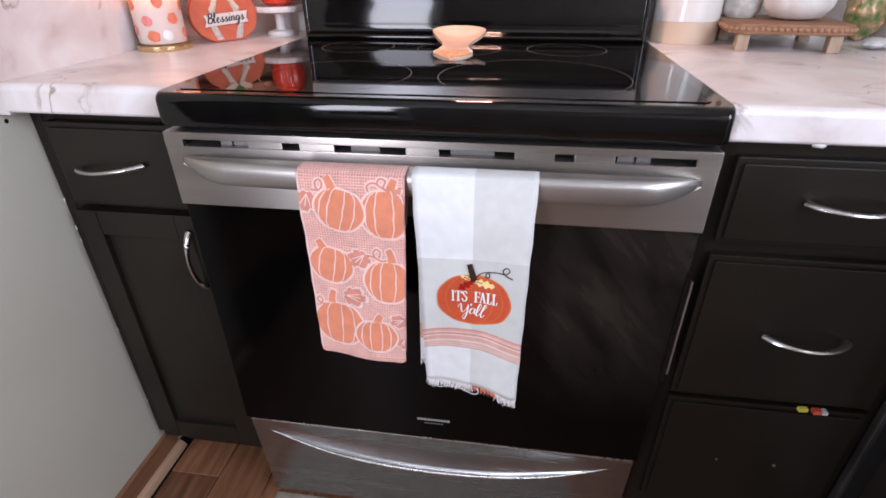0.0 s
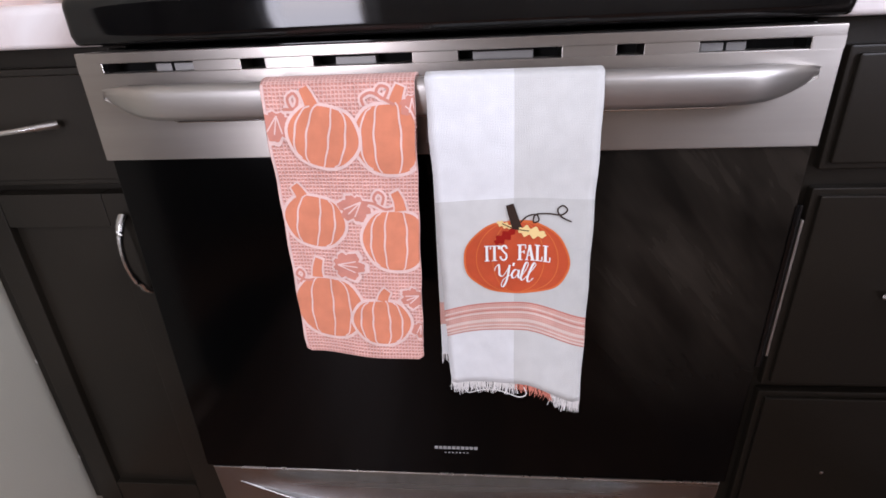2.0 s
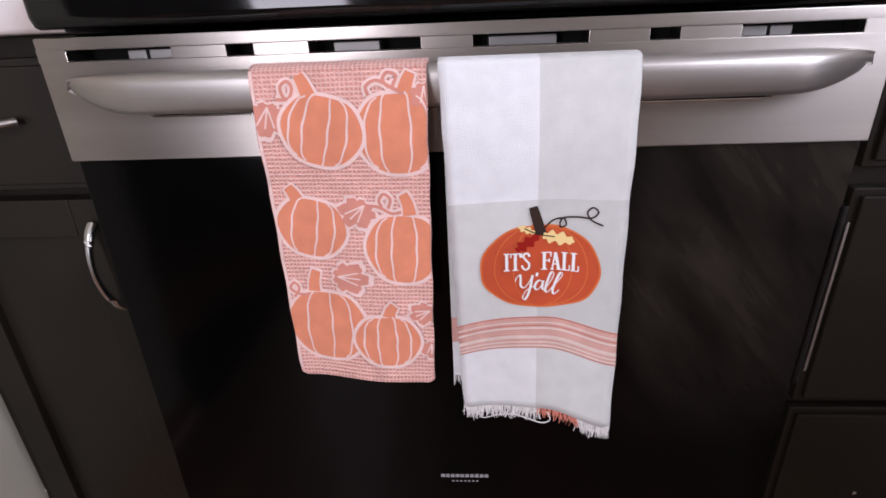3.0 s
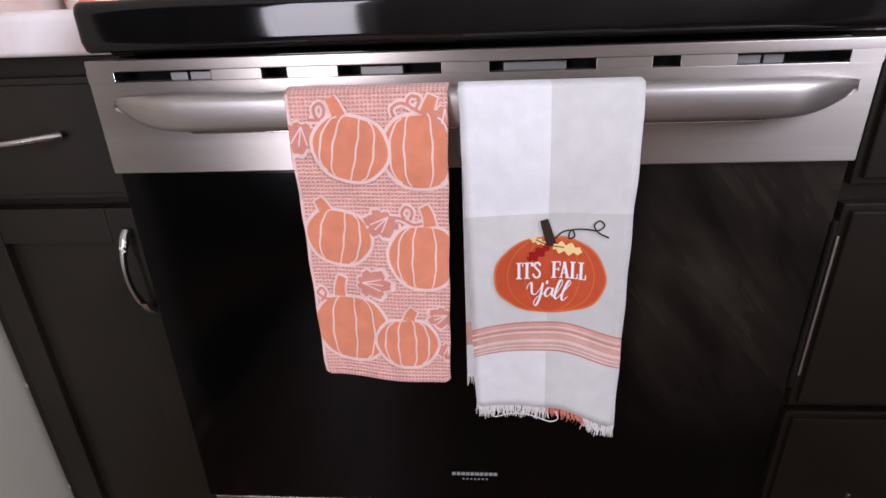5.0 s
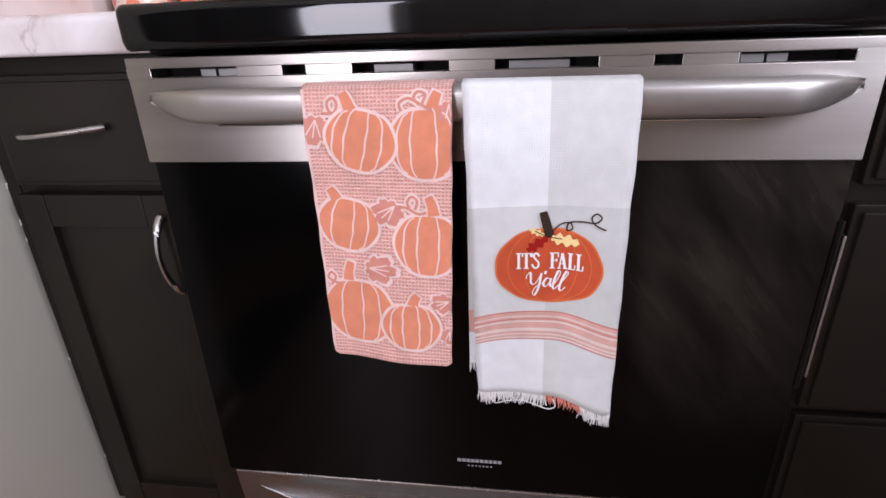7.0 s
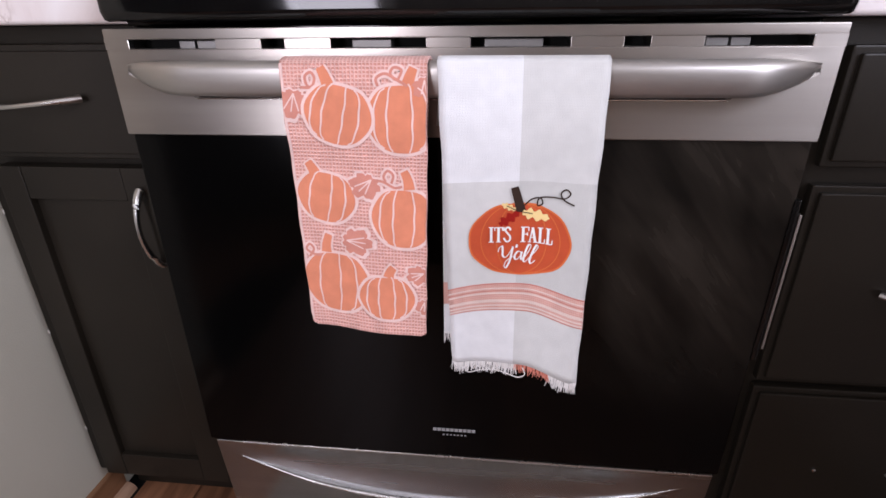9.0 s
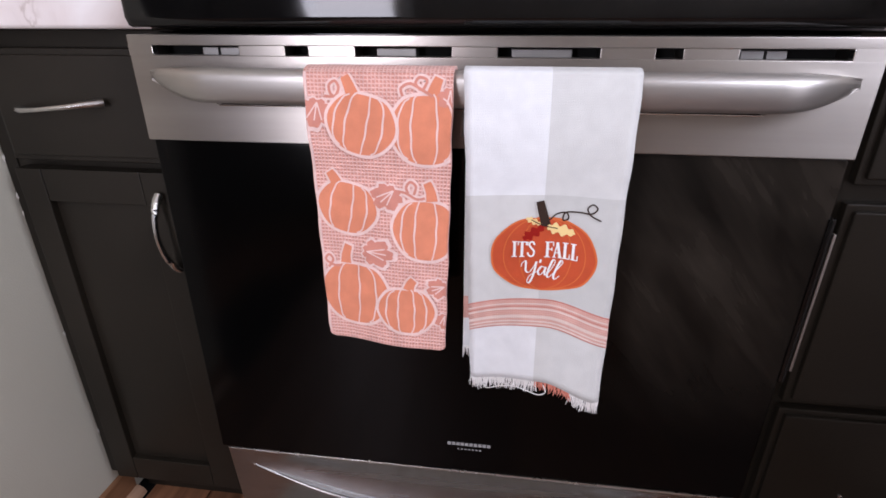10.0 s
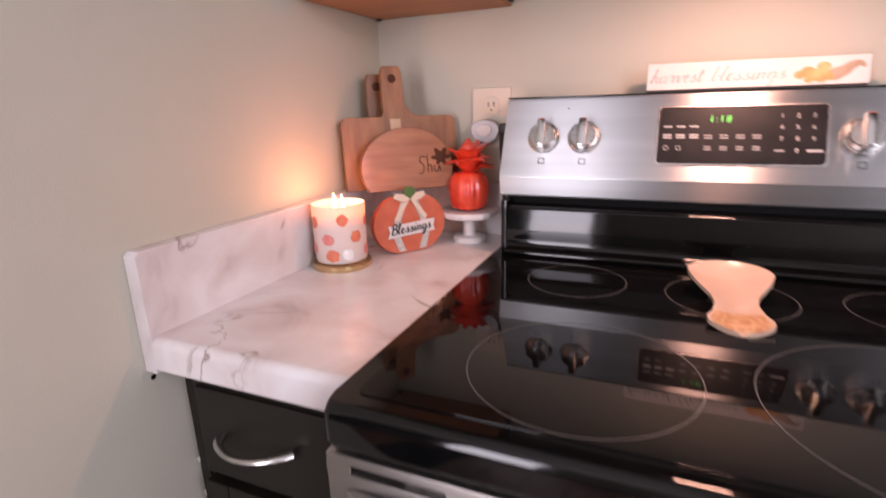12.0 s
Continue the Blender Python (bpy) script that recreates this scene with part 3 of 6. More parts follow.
right = thing("base_cabinet", 0.57, 0.1, 0, "dark espresso painted cabinet with three stacked drawers", "cabinet", "base cabinets")
part("body", box(0.389, 0.770, 0.068, 0.695, 0.09, 0.8715, 0.002), ESPRESSO, right)
part("toe_kick", box(0.389, 0.770, 0.14, 0.158, 0.0, 0.09), ESPRESSO, right)
d = drawer_front(right, 0.420, 0.742, 0.714, 0.845, FRONT_R)
part("handle", arch_handle((0.519, FRONT_R - 0.003, 0.785), (0.640, FRONT_R - 0.003, 0.785), (0, -0.031, 0)), NICKEL, d, "satin nickel bow handle")
d = drawer_front(right, 0.420, 0.742, 0.413, 0.693, FRONT_R)
part("handle", arch_handle((0.530, FRONT_R - 0.003, 0.557), (0.651, FRONT_R - 0.003, 0.557), (0, -0.030, 0)), NICKEL, d, "satin nickel bow handle")
d = drawer_front(right, 0.420, 0.742, 0.128, 0.403, FRONT_R)
for x in (0.532, 0.632):
    part("screw", moved(lathe([(0.0001, 0), (0.0030, 0), (0.0030, 0.0015), (0.0001, 0.0022)], 0, 0, 12), pose(x, FRONT_R, 0.262, 90)), NICKEL, d, "bare screw end where a handle is missing")

corner = thing("dishwasher", 0.78, -0.28, 0, "stainless dishwasher with a black edge beside the drawers", "dishwasher")
part("body", box(0.790, 1.385, -0.575, 0.060, 0.0, 0.868, 0.003), PLASTIC_BLACK, corner)
part("edge_trim", box(0.744, 0.7895, 0.030, 0.046, 0.02, 0.868, 0.003), STEEL_DARK, corner, "dark bluish metal edge strip")
part("gasket", box(0.751, 0.7895, -0.0055, 0.0295, 0.02, 0.868, 0.002), PLASTIC_BLACK, corner, "black seal")
part("door", box(0.743, 0.7895, -0.570, -0.006, 0.10, 0.868, 0.004), STEEL, corner)

upper = thing("wall_cabinet", -0.54, 0.55, 1.39, "dark wall cabinet with an unfinished brown underside", "cabinet")
part("body", box(-0.688, -0.387, 0.405, 0.698, 1.375, 2.10, 0.002), ESPRESSO, upper)
part("underside", box(-0.684, -0.392, 0.420, 0.697, 1.368, 1.3745), CAB_UNDER, upper, "raw reddish brown wood underside")
part("door", box(-0.680, -0.395, 0.384, 0.404, 1.378, 2.09, 0.003), ESPRESSO, upper)
part("bracket_screw", lathe([(0.0001, 1.3635), (0.005, 1.3635), (0.006, 1.3678), (0.0001, 1.3679)], -0.676, 0.682, 12), PLASTIC_BLACK, upper, "dark screw head")


# ---- worktops ----
def worktop_profile(y0, y1, z0, z1, r=0.012, n=5):
    pts = [(y1, z0), (y1, z1)]
    pts += [(y0 + r - r * math.sin(radians(90 * k / n)), z1 - r + r * math.cos(radians(90 * k / n))) for k in range(n + 1)]
    pts += [(y0 + 0.006 - 0.006 * math.cos(radians(90 * k / n)), z0 + 0.006 - 0.006 * math.sin(radians(90 * k / n))) for k in range(n + 1)]
    return pts


left_top = thing("worktop", -0.53, 0.3, 0.878, "pink-white marble laminate worktop with raised edges", "countertop", "worktops")
part("slab", extrude_x(worktop_profile(0.045, 0.679, 0.872, 0.918), -0.6675, -0.3795), LAMINATE, left_top)
side = [(y, z) for y, z in ((0.046, 0.868), (0.699, 0.868), (0.699, 1.029), (0.052, 1.029), (0.046, 1.023))]
part("side_splash", extrude_x(side, -0.6895, -0.668, 0.002), LAMINATE, left_top)
part("back_splash", box(-0.6675, -0.3830, 0.680, 0.699, 0.876, 1.029, 0.002), LAMINATE, left_top)
right_top = thing("worktop", 0.8, 0.3, 0.878, "pink-white marble laminate worktop with back edge", "countertop", "worktops")
part("slab", extrude_x(worktop_profile(0.026, 0.679, 0.872, 0.918), 0.3855, 1.399), LAMINATE, right_top)
part("back_splash", box(0.3875, 1.399, 0.680, 0.699, 0.876, 1.029, 0.002), LAMINATE, right_top)
leg = [(0.728, 0.878), (0.734, 0.872), (1.399, 0.872), (1.399, 0.918), (0.740, 0.918), (0.731, 0.914), (0.728, 0.906)]
part("return_slab", loft([[(x, -1.0, z) for x, z in leg], [(x, 0.0255, z) for x, z in leg]]), LAMINATE, right_top)
random.seed(5)
blob = bmesh.new()
bmesh.ops.create_icosphere(blob, subdivisions=2, radius=0.004)
for v in blob.verts:
    v.co += Vector((random.uniform(-1, 1), random.uniform(-1, 1), random.uniform(-1, 1))) * 0.0008
    v.co.x *= 2.2
solid("caulk_drip", moved(blob, pose(0.500, 0.031, 0.8715)), CAULK, "small lump of white caulk under the worktop edge", "caulk")
for z in (0.19, 0.40, 0.615, 0.64, 0.70):
    chip = bmesh.new()
    bmesh.ops.create_icosphere(chip, subdivisions=2, radius=0.0017)
    for v in chip.verts:
        v.co += Vector((random.uniform(-1, 1), random.uniform(-1, 1), random.uniform(-1, 1))) * 0.0012
        v.co.z *= random.uniform(1.2, 3)
        v.co.y *= 0.5
    solid("caulk_chip", moved(chip, pose(-0.687, 0.0960, z)), CAULK, "chipped white caulk between wall and cabinet", "caulk", "caulk chips")
solid("wall_dent", moved(lathe([(0.0001, 0), (0.004, 0.0006), (0.0001, 0.0012)], 0, 0, 10), pose(-0.6905, 0.055, 0.856, 0, 90, 0)), SHADOW_BLACK, "small dark hole in the wall under the worktop", "hole", kind="structure")

# ---- the range ----
def lin(n, a=0.0, b=1.0):
    return [a + (b - a) * i / n for i in range(n + 1)]


stove = thing("kitchen_range", 0, 0.3, 0, "freestanding stainless electric range with black glass cooktop", "stove")
part("body", box(-0.374, 0.378, 0.045, 0.690, 0.03, 0.870, 0.003), ENAMEL_BLACK, stove)
for x in (-0.34, 0.34):
    for y in (0.10, 0.62):
        part("foot", lathe([(0.0001, 0), (0.018, 0), (0.018, 0.008), (0.008, 0.010), (0.008, 0.032), (0.0001, 0.032)], x, y, 16), PLASTIC_BLACK, stove)

# cooktop: rim with a rounded front, glass let into it
TOP = 0.921
COOK_Y = -0.006
front = [(0.690, 0.874), (0.690, TOP)]
front += [(COOK_Y + 0.015 - 0.015 * math.sin(radians(7.5 * k)), TOP - 0.013 + 0.013 * math.cos(radians(7.5 * k))) for k in range(13)]
front += [(COOK_Y, 0.884), (COOK_Y + 0.004, 0.876), (COOK_Y + 0.010, 0.874)]
rim_bm = loft([[(x, y + dy, z) for y, z in front] for x, dy in ((-0.3765, 0.014), (-0.3752, 0.007), (-0.371, 0.002), (-0.365, 0.0), (0.371, 0.0), (0.377, 0.002), (0.3812, 0.007), (0.3825, 0.014))])
cooktop = part("cooktop", rim_bm, ENAMEL_BLACK, stove, "glossy black cooktop with rounded front edge", 50)
part("glass", plate(rounded_rect(0.716, 0.500, 0.012), 0.0012, pose(0.003, 0.274, TOP + 0.0002), 0.0005), GLASS_BLACK, cooktop, "mirror-black ceramic glass")


def flat_ring(cx, cy, r, w, z, seg=96):
    bm = bmesh.new()
    a = [bm.verts.new((cx + (r - w / 2) * math.cos(2 * math.pi * k / seg), cy + (r - w / 2) * math.sin(2 * math.pi * k / seg), z)) for k in range(seg)]
    b = [bm.verts.new((cx + (r + w / 2) * math.cos(2 * math.pi * k / seg), cy + (r + w / 2) * math.sin(2 * math.pi * k / seg), z)) for k in range(seg)]
    for k in range(seg):
        bm.faces.new((a[k], a[(k + 1) % seg], b[(k + 1) % seg], b[k]))
    return bm


for cx, cy, r in ((-0.160, 0.144, 0.116), (-0.207, 0.420, 0.073), (0.000, 0.413, 0.081), (0.142, 0.156, 0.143), (0.208, 0.420, 0.075)):
    part("burner_ring", flat_ring(cx, cy, r, 0.0010, TOP + 0.0018), RING, cooktop, "thin grey printed burner ring")
for x in (-0.335, 0.335):
    part("screw", lathe([(0.0001, TOP), (0.003, TOP), (0.003, TOP + 0.002), (0.0001, TOP + 0.0025)], x, 0.531, 10), NICKEL, cooktop)

# oven door: steel band with a vent slot, glass below
door = part("door", box(-0.3765, 0.3790, 0.006, 0.043, 0.281, 0.7535, 0.003), DOOR_GLASS, stove, "black glass oven door")
bm = box(-0.378, 0.380, 0.0, 0.040, 0.754, 0.8464, 0.0014)
box(-0.378, 0.380, 0.0, 0.040, 0.8562, 0.8670, 0.0014, 2, bm)
box(-0.378, -0.3505, 0.0, 0.040, 0.8456, 0.8570, 0.0, 2, bm)
box(0.3505, 0.380, 0.0, 0.040, 0.8456, 0.8570, 0.0, 2, bm)
part("band", bm, STEEL, door, "brushed stainless band")
openings = [(-0.3500, -0.2520), (-0.2005, -0.1755), (-0.1245, -0.0240), (0.0220, 0.1225), (0.1745, 0.2000), (0.2510, 0.3500)]
for (a0, a1), (b0, b1) in zip(openings, openings[1:]):
    part("vent_bridge", box(a1, b0, 0.0016, 0.030, 0.8460, 0.8566, 0.0008), STEEL, door)
for x0, x1 in ((-0.298, -0.280), (-0.2775, -0.256), (-0.104, -0.062), (0.036, 0.096), (0.255, 0.276), (0.2785, 0.297)):
    part("vent_tab", box(x0, x1, 0.010, 0.030, 0.8462, 0.8545, 0.001), STEEL_DARK, door)
# black backing puts the slot's inner shade into its colour
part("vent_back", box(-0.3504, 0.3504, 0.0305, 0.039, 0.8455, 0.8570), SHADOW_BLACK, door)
for x0, x1 in ((-0.3508, -0.3496), (0.3496, 0.3508)):
    part("slot_end", box(x0, x1, -0.0004, 0.008, 0.8466, 0.8560, 0.0003), CHROME, door, "bright pressed end of the vent slot")

# bar handle: flat sloping top, gently bowed front, ends drawn back to the band
rings = []
for i in range(81):
    q = -1 + 2 * i / 80
    x = 0.003 + 0.358 * q
    a = max(0.0, (abs(q) - 0.80) / 0.20)
    e = smooth01(a)
    reach = 0.0425 - 0.012 * abs(q) ** 2.2 - 0.026 * a ** 1.5
    top, bot = 0.8365 - 0.0055 * a ** 2.4, 0.8015 + 0.0205 * a ** 1.9
    mid = top - 0.0075 * (1 - 0.55 * e)
    back = -0.010 + 0.009 * e
    outline_ = [(back, top - 0.0015), (-reach + 0.012 * (1 - e), top), (-reach + 0.005 * (1 - e), top - 0.0012), (-reach + 0.0012, mid + 0.0014), (-reach, mid - 0.001)]
    for k in range(1, 7):
        f = k / 6
        outline_.append((-reach + 0.0075 * f ** 2.2 * (1 - 0.6 * e), mid - 0.001 + (bot - mid + 0.001) * f))
    outline_ += [(min(back - 0.004, -reach + 0.013), bot - 0.0012), (back - 0.002, bot + 0.001), (back, bot + 0.004)]
    rings.append([(x, min(y, -0.0002 if a < 1 else 0.0), z) for y, z in outline_])
part("handle", loft(rings), STEEL_SATIN, door, "broad brushed stainless bar handle", 60)
part("handle_lip", box(-0.282, 0.282, -0.0030, -0.0002, 0.7945, 0.7962, 0.0006), CHROME, door, "thin bright lip under the handle")
for sx in (-1, 1):
    part("handle_lip", tube([(sx * 0.2815, -0.0016, 0.7953), (sx * 0.2840, -0.0016, 0.7960), (sx * 0.2860, -0.0014, 0.7985)], 0.0008, 6), CHROME, door)
# no recess here: a flat black strip paints the pocket's shade
part("finger_pocket", box(-0.280, 0.280, -0.0012, -0.0001, 0.7964, 0.8060), SHADOW_BLACK, door, "flat black strip, the shade of a finger pocket")
for i in range(10):
    part("logo_bar", box(-0.026 + i * 0.0062, -0.0210 + i * 0.0062, 0.0050, 0.0056, 0.3295, 0.3345), PRINT_DIM, door, "plain pale bar in place of a brand mark")
for i in range(7):
    part("logo_bar", box(-0.012 + i * 0.0052, -0.012 + i * 0.0052 + 0.0028, 0.0050, 0.0056, 0.3220, 0.3238), PRINT_DIM, door)
part("side_bracket", box(0.3768, 0.3838, 0.004, 0.030, 0.480, 0.690, 0.001), ENAMEL_BLACK, door)
part("side_strip", box(0.3840, 0.3872, 0.002, 0.008, 0.498, 0.674, 0.0008), STEEL, door, "thin bright metal edge strip")

# warming drawer with a scooped grip
def grip_z(x):
    return 0.168 + 0.080 * min(1.0, abs(x) / 0.353) ** 2.2


DRAW_Y, DRAW_TOP = 0.012, 0.2705
cols = lin(140, -0.3705, 0.3745)
grid = []
for j in range(13):
    grid.append([(x, -0.007 * smooth01((0.356 - abs(x)) / 0.16) * (j / 12) ** 7, 0.022 + (grip_z(x) - 0.022) * j / 12) for x in cols])
for t in (0.0, 0.01, 0.02, 0.035, 0.055, 0.08, 0.12, 0.17, 0.24, 0.32, 0.42, 0.52, 0.62, 0.72, 0.82, 0.91, 1.0):
    row = []
    for x in cols:
        zc, scoop = grip_z(x), smooth01((0.350 - abs(x)) / 0.13)
        lip = -0.007 * smooth01((0.356 - abs(x)) / 0.16)
        y = lip * (1 - smooth01(t / 0.10)) + 0.007 * scoop * math.sin(math.pi * min(1.0, t * 1.05)) ** 0.8
        row.append((x, y, zc + 0.0004 + (DRAW_TOP - zc) * t))
    grid.append(row)
grid = [[(x, DRAW_Y + y + 0.022 * (DRAW_TOP - z) / 0.25, z) for x, y, z in row] for row in grid]
drawer = part("drawer", loft(grid, closed=False, caps=False), DRAWER_STEEL, stove, "brushed stainless warming drawer front", 60)
part("drawer_body", box(-0.368, 0.372, 0.042, 0.300, 0.034, 0.264), ENAMEL_BLACK, drawer)
part("drawer_edge", box(-0.3710, 0.3750, DRAW_Y - 0.0014, 0.046, DRAW_TOP + 0.0002, DRAW_TOP + 0.0050, 0.0022), NICKEL, drawer, "bright top edge")
for x0, x1 in ((-0.3715, -0.3707), (0.3747, 0.3755)):
    part("drawer_side", box(x0, x1, 0.036, 0.046, 0.022, DRAW_TOP - 0.001), STEEL, drawer)
pts, rs = [], []
for i in range(61):
    x = -0.346 + 0.692 * i / 60
    zc = grip_z(x)
    pts.append((x, DRAW_Y - 0.0068 * smooth01((0.356 - abs(x)) / 0.16) + 0.022 * (DRAW_TOP - zc) / 0.25 + 0.0008, zc + 0.0012))
    rs.append(0.0006 + 0.0034 * math.sin(math.pi * i / 60) ** 0.8)
part("grip", tube(pts, rs, 12), NICKEL, drawer, "polished curved grip lip")

# backguard
SLOPE = (0.610 - 0.551) / (1.195 - 1.061)
LEAN_DEG = math.degrees(math.atan(SLOPE))


def face(x, z, off=0.0):
    """A place on the leaning control panel."""
    n = Vector((0, -math.cos(math.atan(SLOPE)), math.sin(math.atan(SLOPE))))
    return Vector((x, 0.551 + (z - 1.061) * SLOPE, z)) + n * off


def on_face(x, z, off=0.0):
    return Matrix.Translation(face(x, z, off)) @ pose(0, 0, 0, 90 - LEAN_DEG)


guard_outline = [(0.696, 0.930), (0.696, 1.1955), (0.616, 1.1955), (0.6115, 1.1945), (0.6095, 1.191), (0.5525, 1.0625), (0.5515, 1.0600), (0.5525, 1.0570), (0.5590, 1.0275), (0.5640, 1.0245), (0.600, 1.0220), (0.600, 0.930)]
guard = part("backguard", extrude_x(guard_outline, -0.3720, 0.3800, 0.001), PANEL_STEEL, stove, "leaning stainless control panel", 20)
part("cap", box(-0.3730, 0.3810, 0.6135, 0.697, 1.1957, 1.1980, 0.0008), ENAMEL_BLACK, guard, "thin black top edge")
# black lower panel: rolled foot, face leaning back, rounded top
riser_line = [(0.5985, 0.9225), (0.520, 0.9225)]
riser_line += [(0.5215 - 0.0055 * math.sin(radians(a)), 0.9285 - 0.0060 * math.cos(radians(a))) for a in lin(8, 0, 180)]
riser_line += [(0.5245 + 0.0100 * math.sin(radians(a)), 0.9440 - 0.0090 * math.cos(radians(a))) for a in lin(6, 20, 80)]
riser_line += [(0.5360 + 0.0055 * t - 0.0018 * math.sin(math.pi * t), 0.9450 + 0.0550 * t) for t in lin(8)]
riser_line += [(0.5495 - 0.0080 * math.cos(radians(a)), 1.0010 + 0.0080 * math.sin(radians(a))) for a in lin(6, 15, 90)]
riser_line += [(0.5985, 1.0092)]
part("riser_panel", extrude_x(riser_line, -0.3520, 0.3640), ENAMEL_BLACK, guard, "glossy black lower panel with rolled foot", 50)
# black filler painted as the shade between panel and riser
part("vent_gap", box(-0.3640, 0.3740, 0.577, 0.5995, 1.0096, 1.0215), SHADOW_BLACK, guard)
for x0, x1 in ((-0.3650, -0.3525), (0.3645, 0.3760)):
    part("side_post", box(x0, x1, 0.540, 0.5985, 0.9222, 1.0190, 0.003), ENAMEL_BLACK, guard)
PX, PZ = 0.0045, 1.1305
panel = part("display", plate(rounded_rect(0.229, 0.094, 0.006), 0.0022, on_face(PX, PZ), 0.0008), DISPLAY, guard, "black glass display with white markings")
part("display_rim", plate(rounded_rect(0.2335, 0.0985, 0.008), 0.0010, on_face(PX, PZ, 0.0001), 0.0004), NICKEL, guard, "thin bright rim round the display")


def on_panel(bm, x, z):
    return moved(bm, on_face(PX + (x - 0.007) * 0.97, PZ + (z - 1.140) * 0.86, 0.0027))


part("clock_digits", on_panel(lettering("1:18", 0.0165, 0.08, -0.0004, 1.15), -0.020, 1.167), LED, guard, "green lit clock digits")
for i, row in enumerate(("123", "456", "789", "0")):
    for j, c in enumerate(row):
        x, z = (0.066, 0.087, 0.108)[j] if row != "0" else 0.087, 1.171 - 0.0195 * i
        part("keypad_mark", on_panel(lettering(c, 0.0095), x, z), PRINT, guard)


def bar(x, z, w, h, material):
    part("label_bar", on_panel(plate([(-w / 2, -h / 2), (w / 2, -h / 2), (w / 2, h / 2), (-w / 2, h / 2)], 0.0002, Matrix.Identity(4)), x, z), material, guard)


for x in (-0.097, -0.077, -0.057):
    bar(x, 1.1545, 0.0125, 0.0026, PRINT)
    bar(x, 1.1395, 0.0130, 0.0026, PRINT)
    bar(x, 1.1350, 0.0130, 0.0026, PRINT)
for x in (-0.036, -0.013, 0.010, 0.033):
    for z in (1.1385, 1.1342, 1.1185, 1.1142):
        bar(x, z, 0.0115 if z > 1.12 else 0.0100, 0.0022, PRINT_DIM)
bar(0.110, 1.1125, 0.020, 0.0036, PRINT)
bar(0.064, 1.1125, 0.012, 0.0030, PRINT_DIM)
for x in (-0.098, -0.079):
    part("icon", on_panel(flat_ring(0, 0, 0.0034, 0.0010, 0.0002, 16), x, 1.1165), PRINT, guard)
part("sensor_dot", on_panel(lathe([(0.0001, -0.0020), (0.0016, -0.0020), (0.0001, -0.0015)], 0, 0, 10), -0.265, 1.1930), PRINT_DARK, guard)


def knob(x, z):
    m = on_face(x, z)
    base = part("knob", moved(lathe([(0.0001, 0.0002), (0.0275, 0.0002), (0.0280, 0.003), (0.0262, 0.006), (0.0245, 0.0062), (0.0235, 0.0080), (0.0225, 0.0185), (0.0205, 0.0205), (0.0001, 0.0208)], 0, 0, 36), m), NICKEL, guard, "satin steel burner knob")
    part("knob_grip", moved(box(-0.0068, 0.0068, -0.0245, 0.0245, 0.0185, 0.0345, 0.003), m), CHROME, guard, "raised grip bar")
    part("knob_pointer", moved(box(-0.0050, 0.0050, 0.0205, 0.0240, 0.0325, 0.0339, 0.0006), m), MARK_RED, guard, "red pointer mark")
    for dx in (-0.005, 0.005):
        part("burner_icon", moved(box(dx - 0.0006, dx + 0.0006, -0.0045, 0.0045, 0.0003, 0.0006), on_face(x, 1.0885)), PRINT_DARK, guard)
    for dy in (-0.0045, 0.0045):
        part("burner_icon", moved(box(-0.0055, 0.0055, dy - 0.0006, dy + 0.0006, 0.0003, 0.0006), on_face(x, 1.0885)), PRINT_DARK, guard)


for x in (-0.298, -0.228, 0.162, 0.232, 0.302):
    knob(x, 1.1265)


# ---- tea towels ----
def add_uv(bm, uvs):
    layer = bm.loops.layers.uv.new("UVMap")
    for f in bm.faces:
        for loop in f.loops:
            loop[layer].uv = uvs[loop.vert]


def sheet(where, us, vs, su, sv, off=0.0):
    """A grid over u and v on where(u, v, off), with a UV map in metres."""
    bm, uvs, rows = bmesh.new(), {}, []
    for v in vs:
        row = []
        for u in us:
            vert = bm.verts.new(where(u, v, off))
            uvs[vert] = (u * su, v * sv)
            row.append(vert)
        rows.append(row)
    for a, b in zip(rows, rows[1:]):
        for i in range(len(us) - 1):
            bm.faces.new((a[i], a[i + 1], b[i + 1], b[i]))
    add_uv(bm, uvs)
    return bm


def patch(where, outline, centre, su, sv, off, rings_=6):
    """A filled shape in u and v laid on the cloth."""
    bm, uvs = bmesh.new(), {}

    def vert(u, v):
        u = max(0.004, min(0.996, u))
        w = bm.verts.new(where(u, v, off))
        uvs[w] = (u * su, v * sv)
        return w

    hub = vert(*centre)
    prev = None
    for r in range(1, rings_ + 1):
        t = r / rings_
        row = [vert(centre[0] + (u - centre[0]) * t, centre[1] + (v - centre[1]) * t) for u, v in outline]
        n = len(row)
        for i in range(n):
            if prev is None:
                bm.faces.new((hub, row[i], row[(i + 1) % n]))
            else:
                bm.faces.new((prev[i], row[i], row[(i + 1) % n], prev[(i + 1) % n]))
        prev = row
    add_uv(bm, uvs)
    return bm


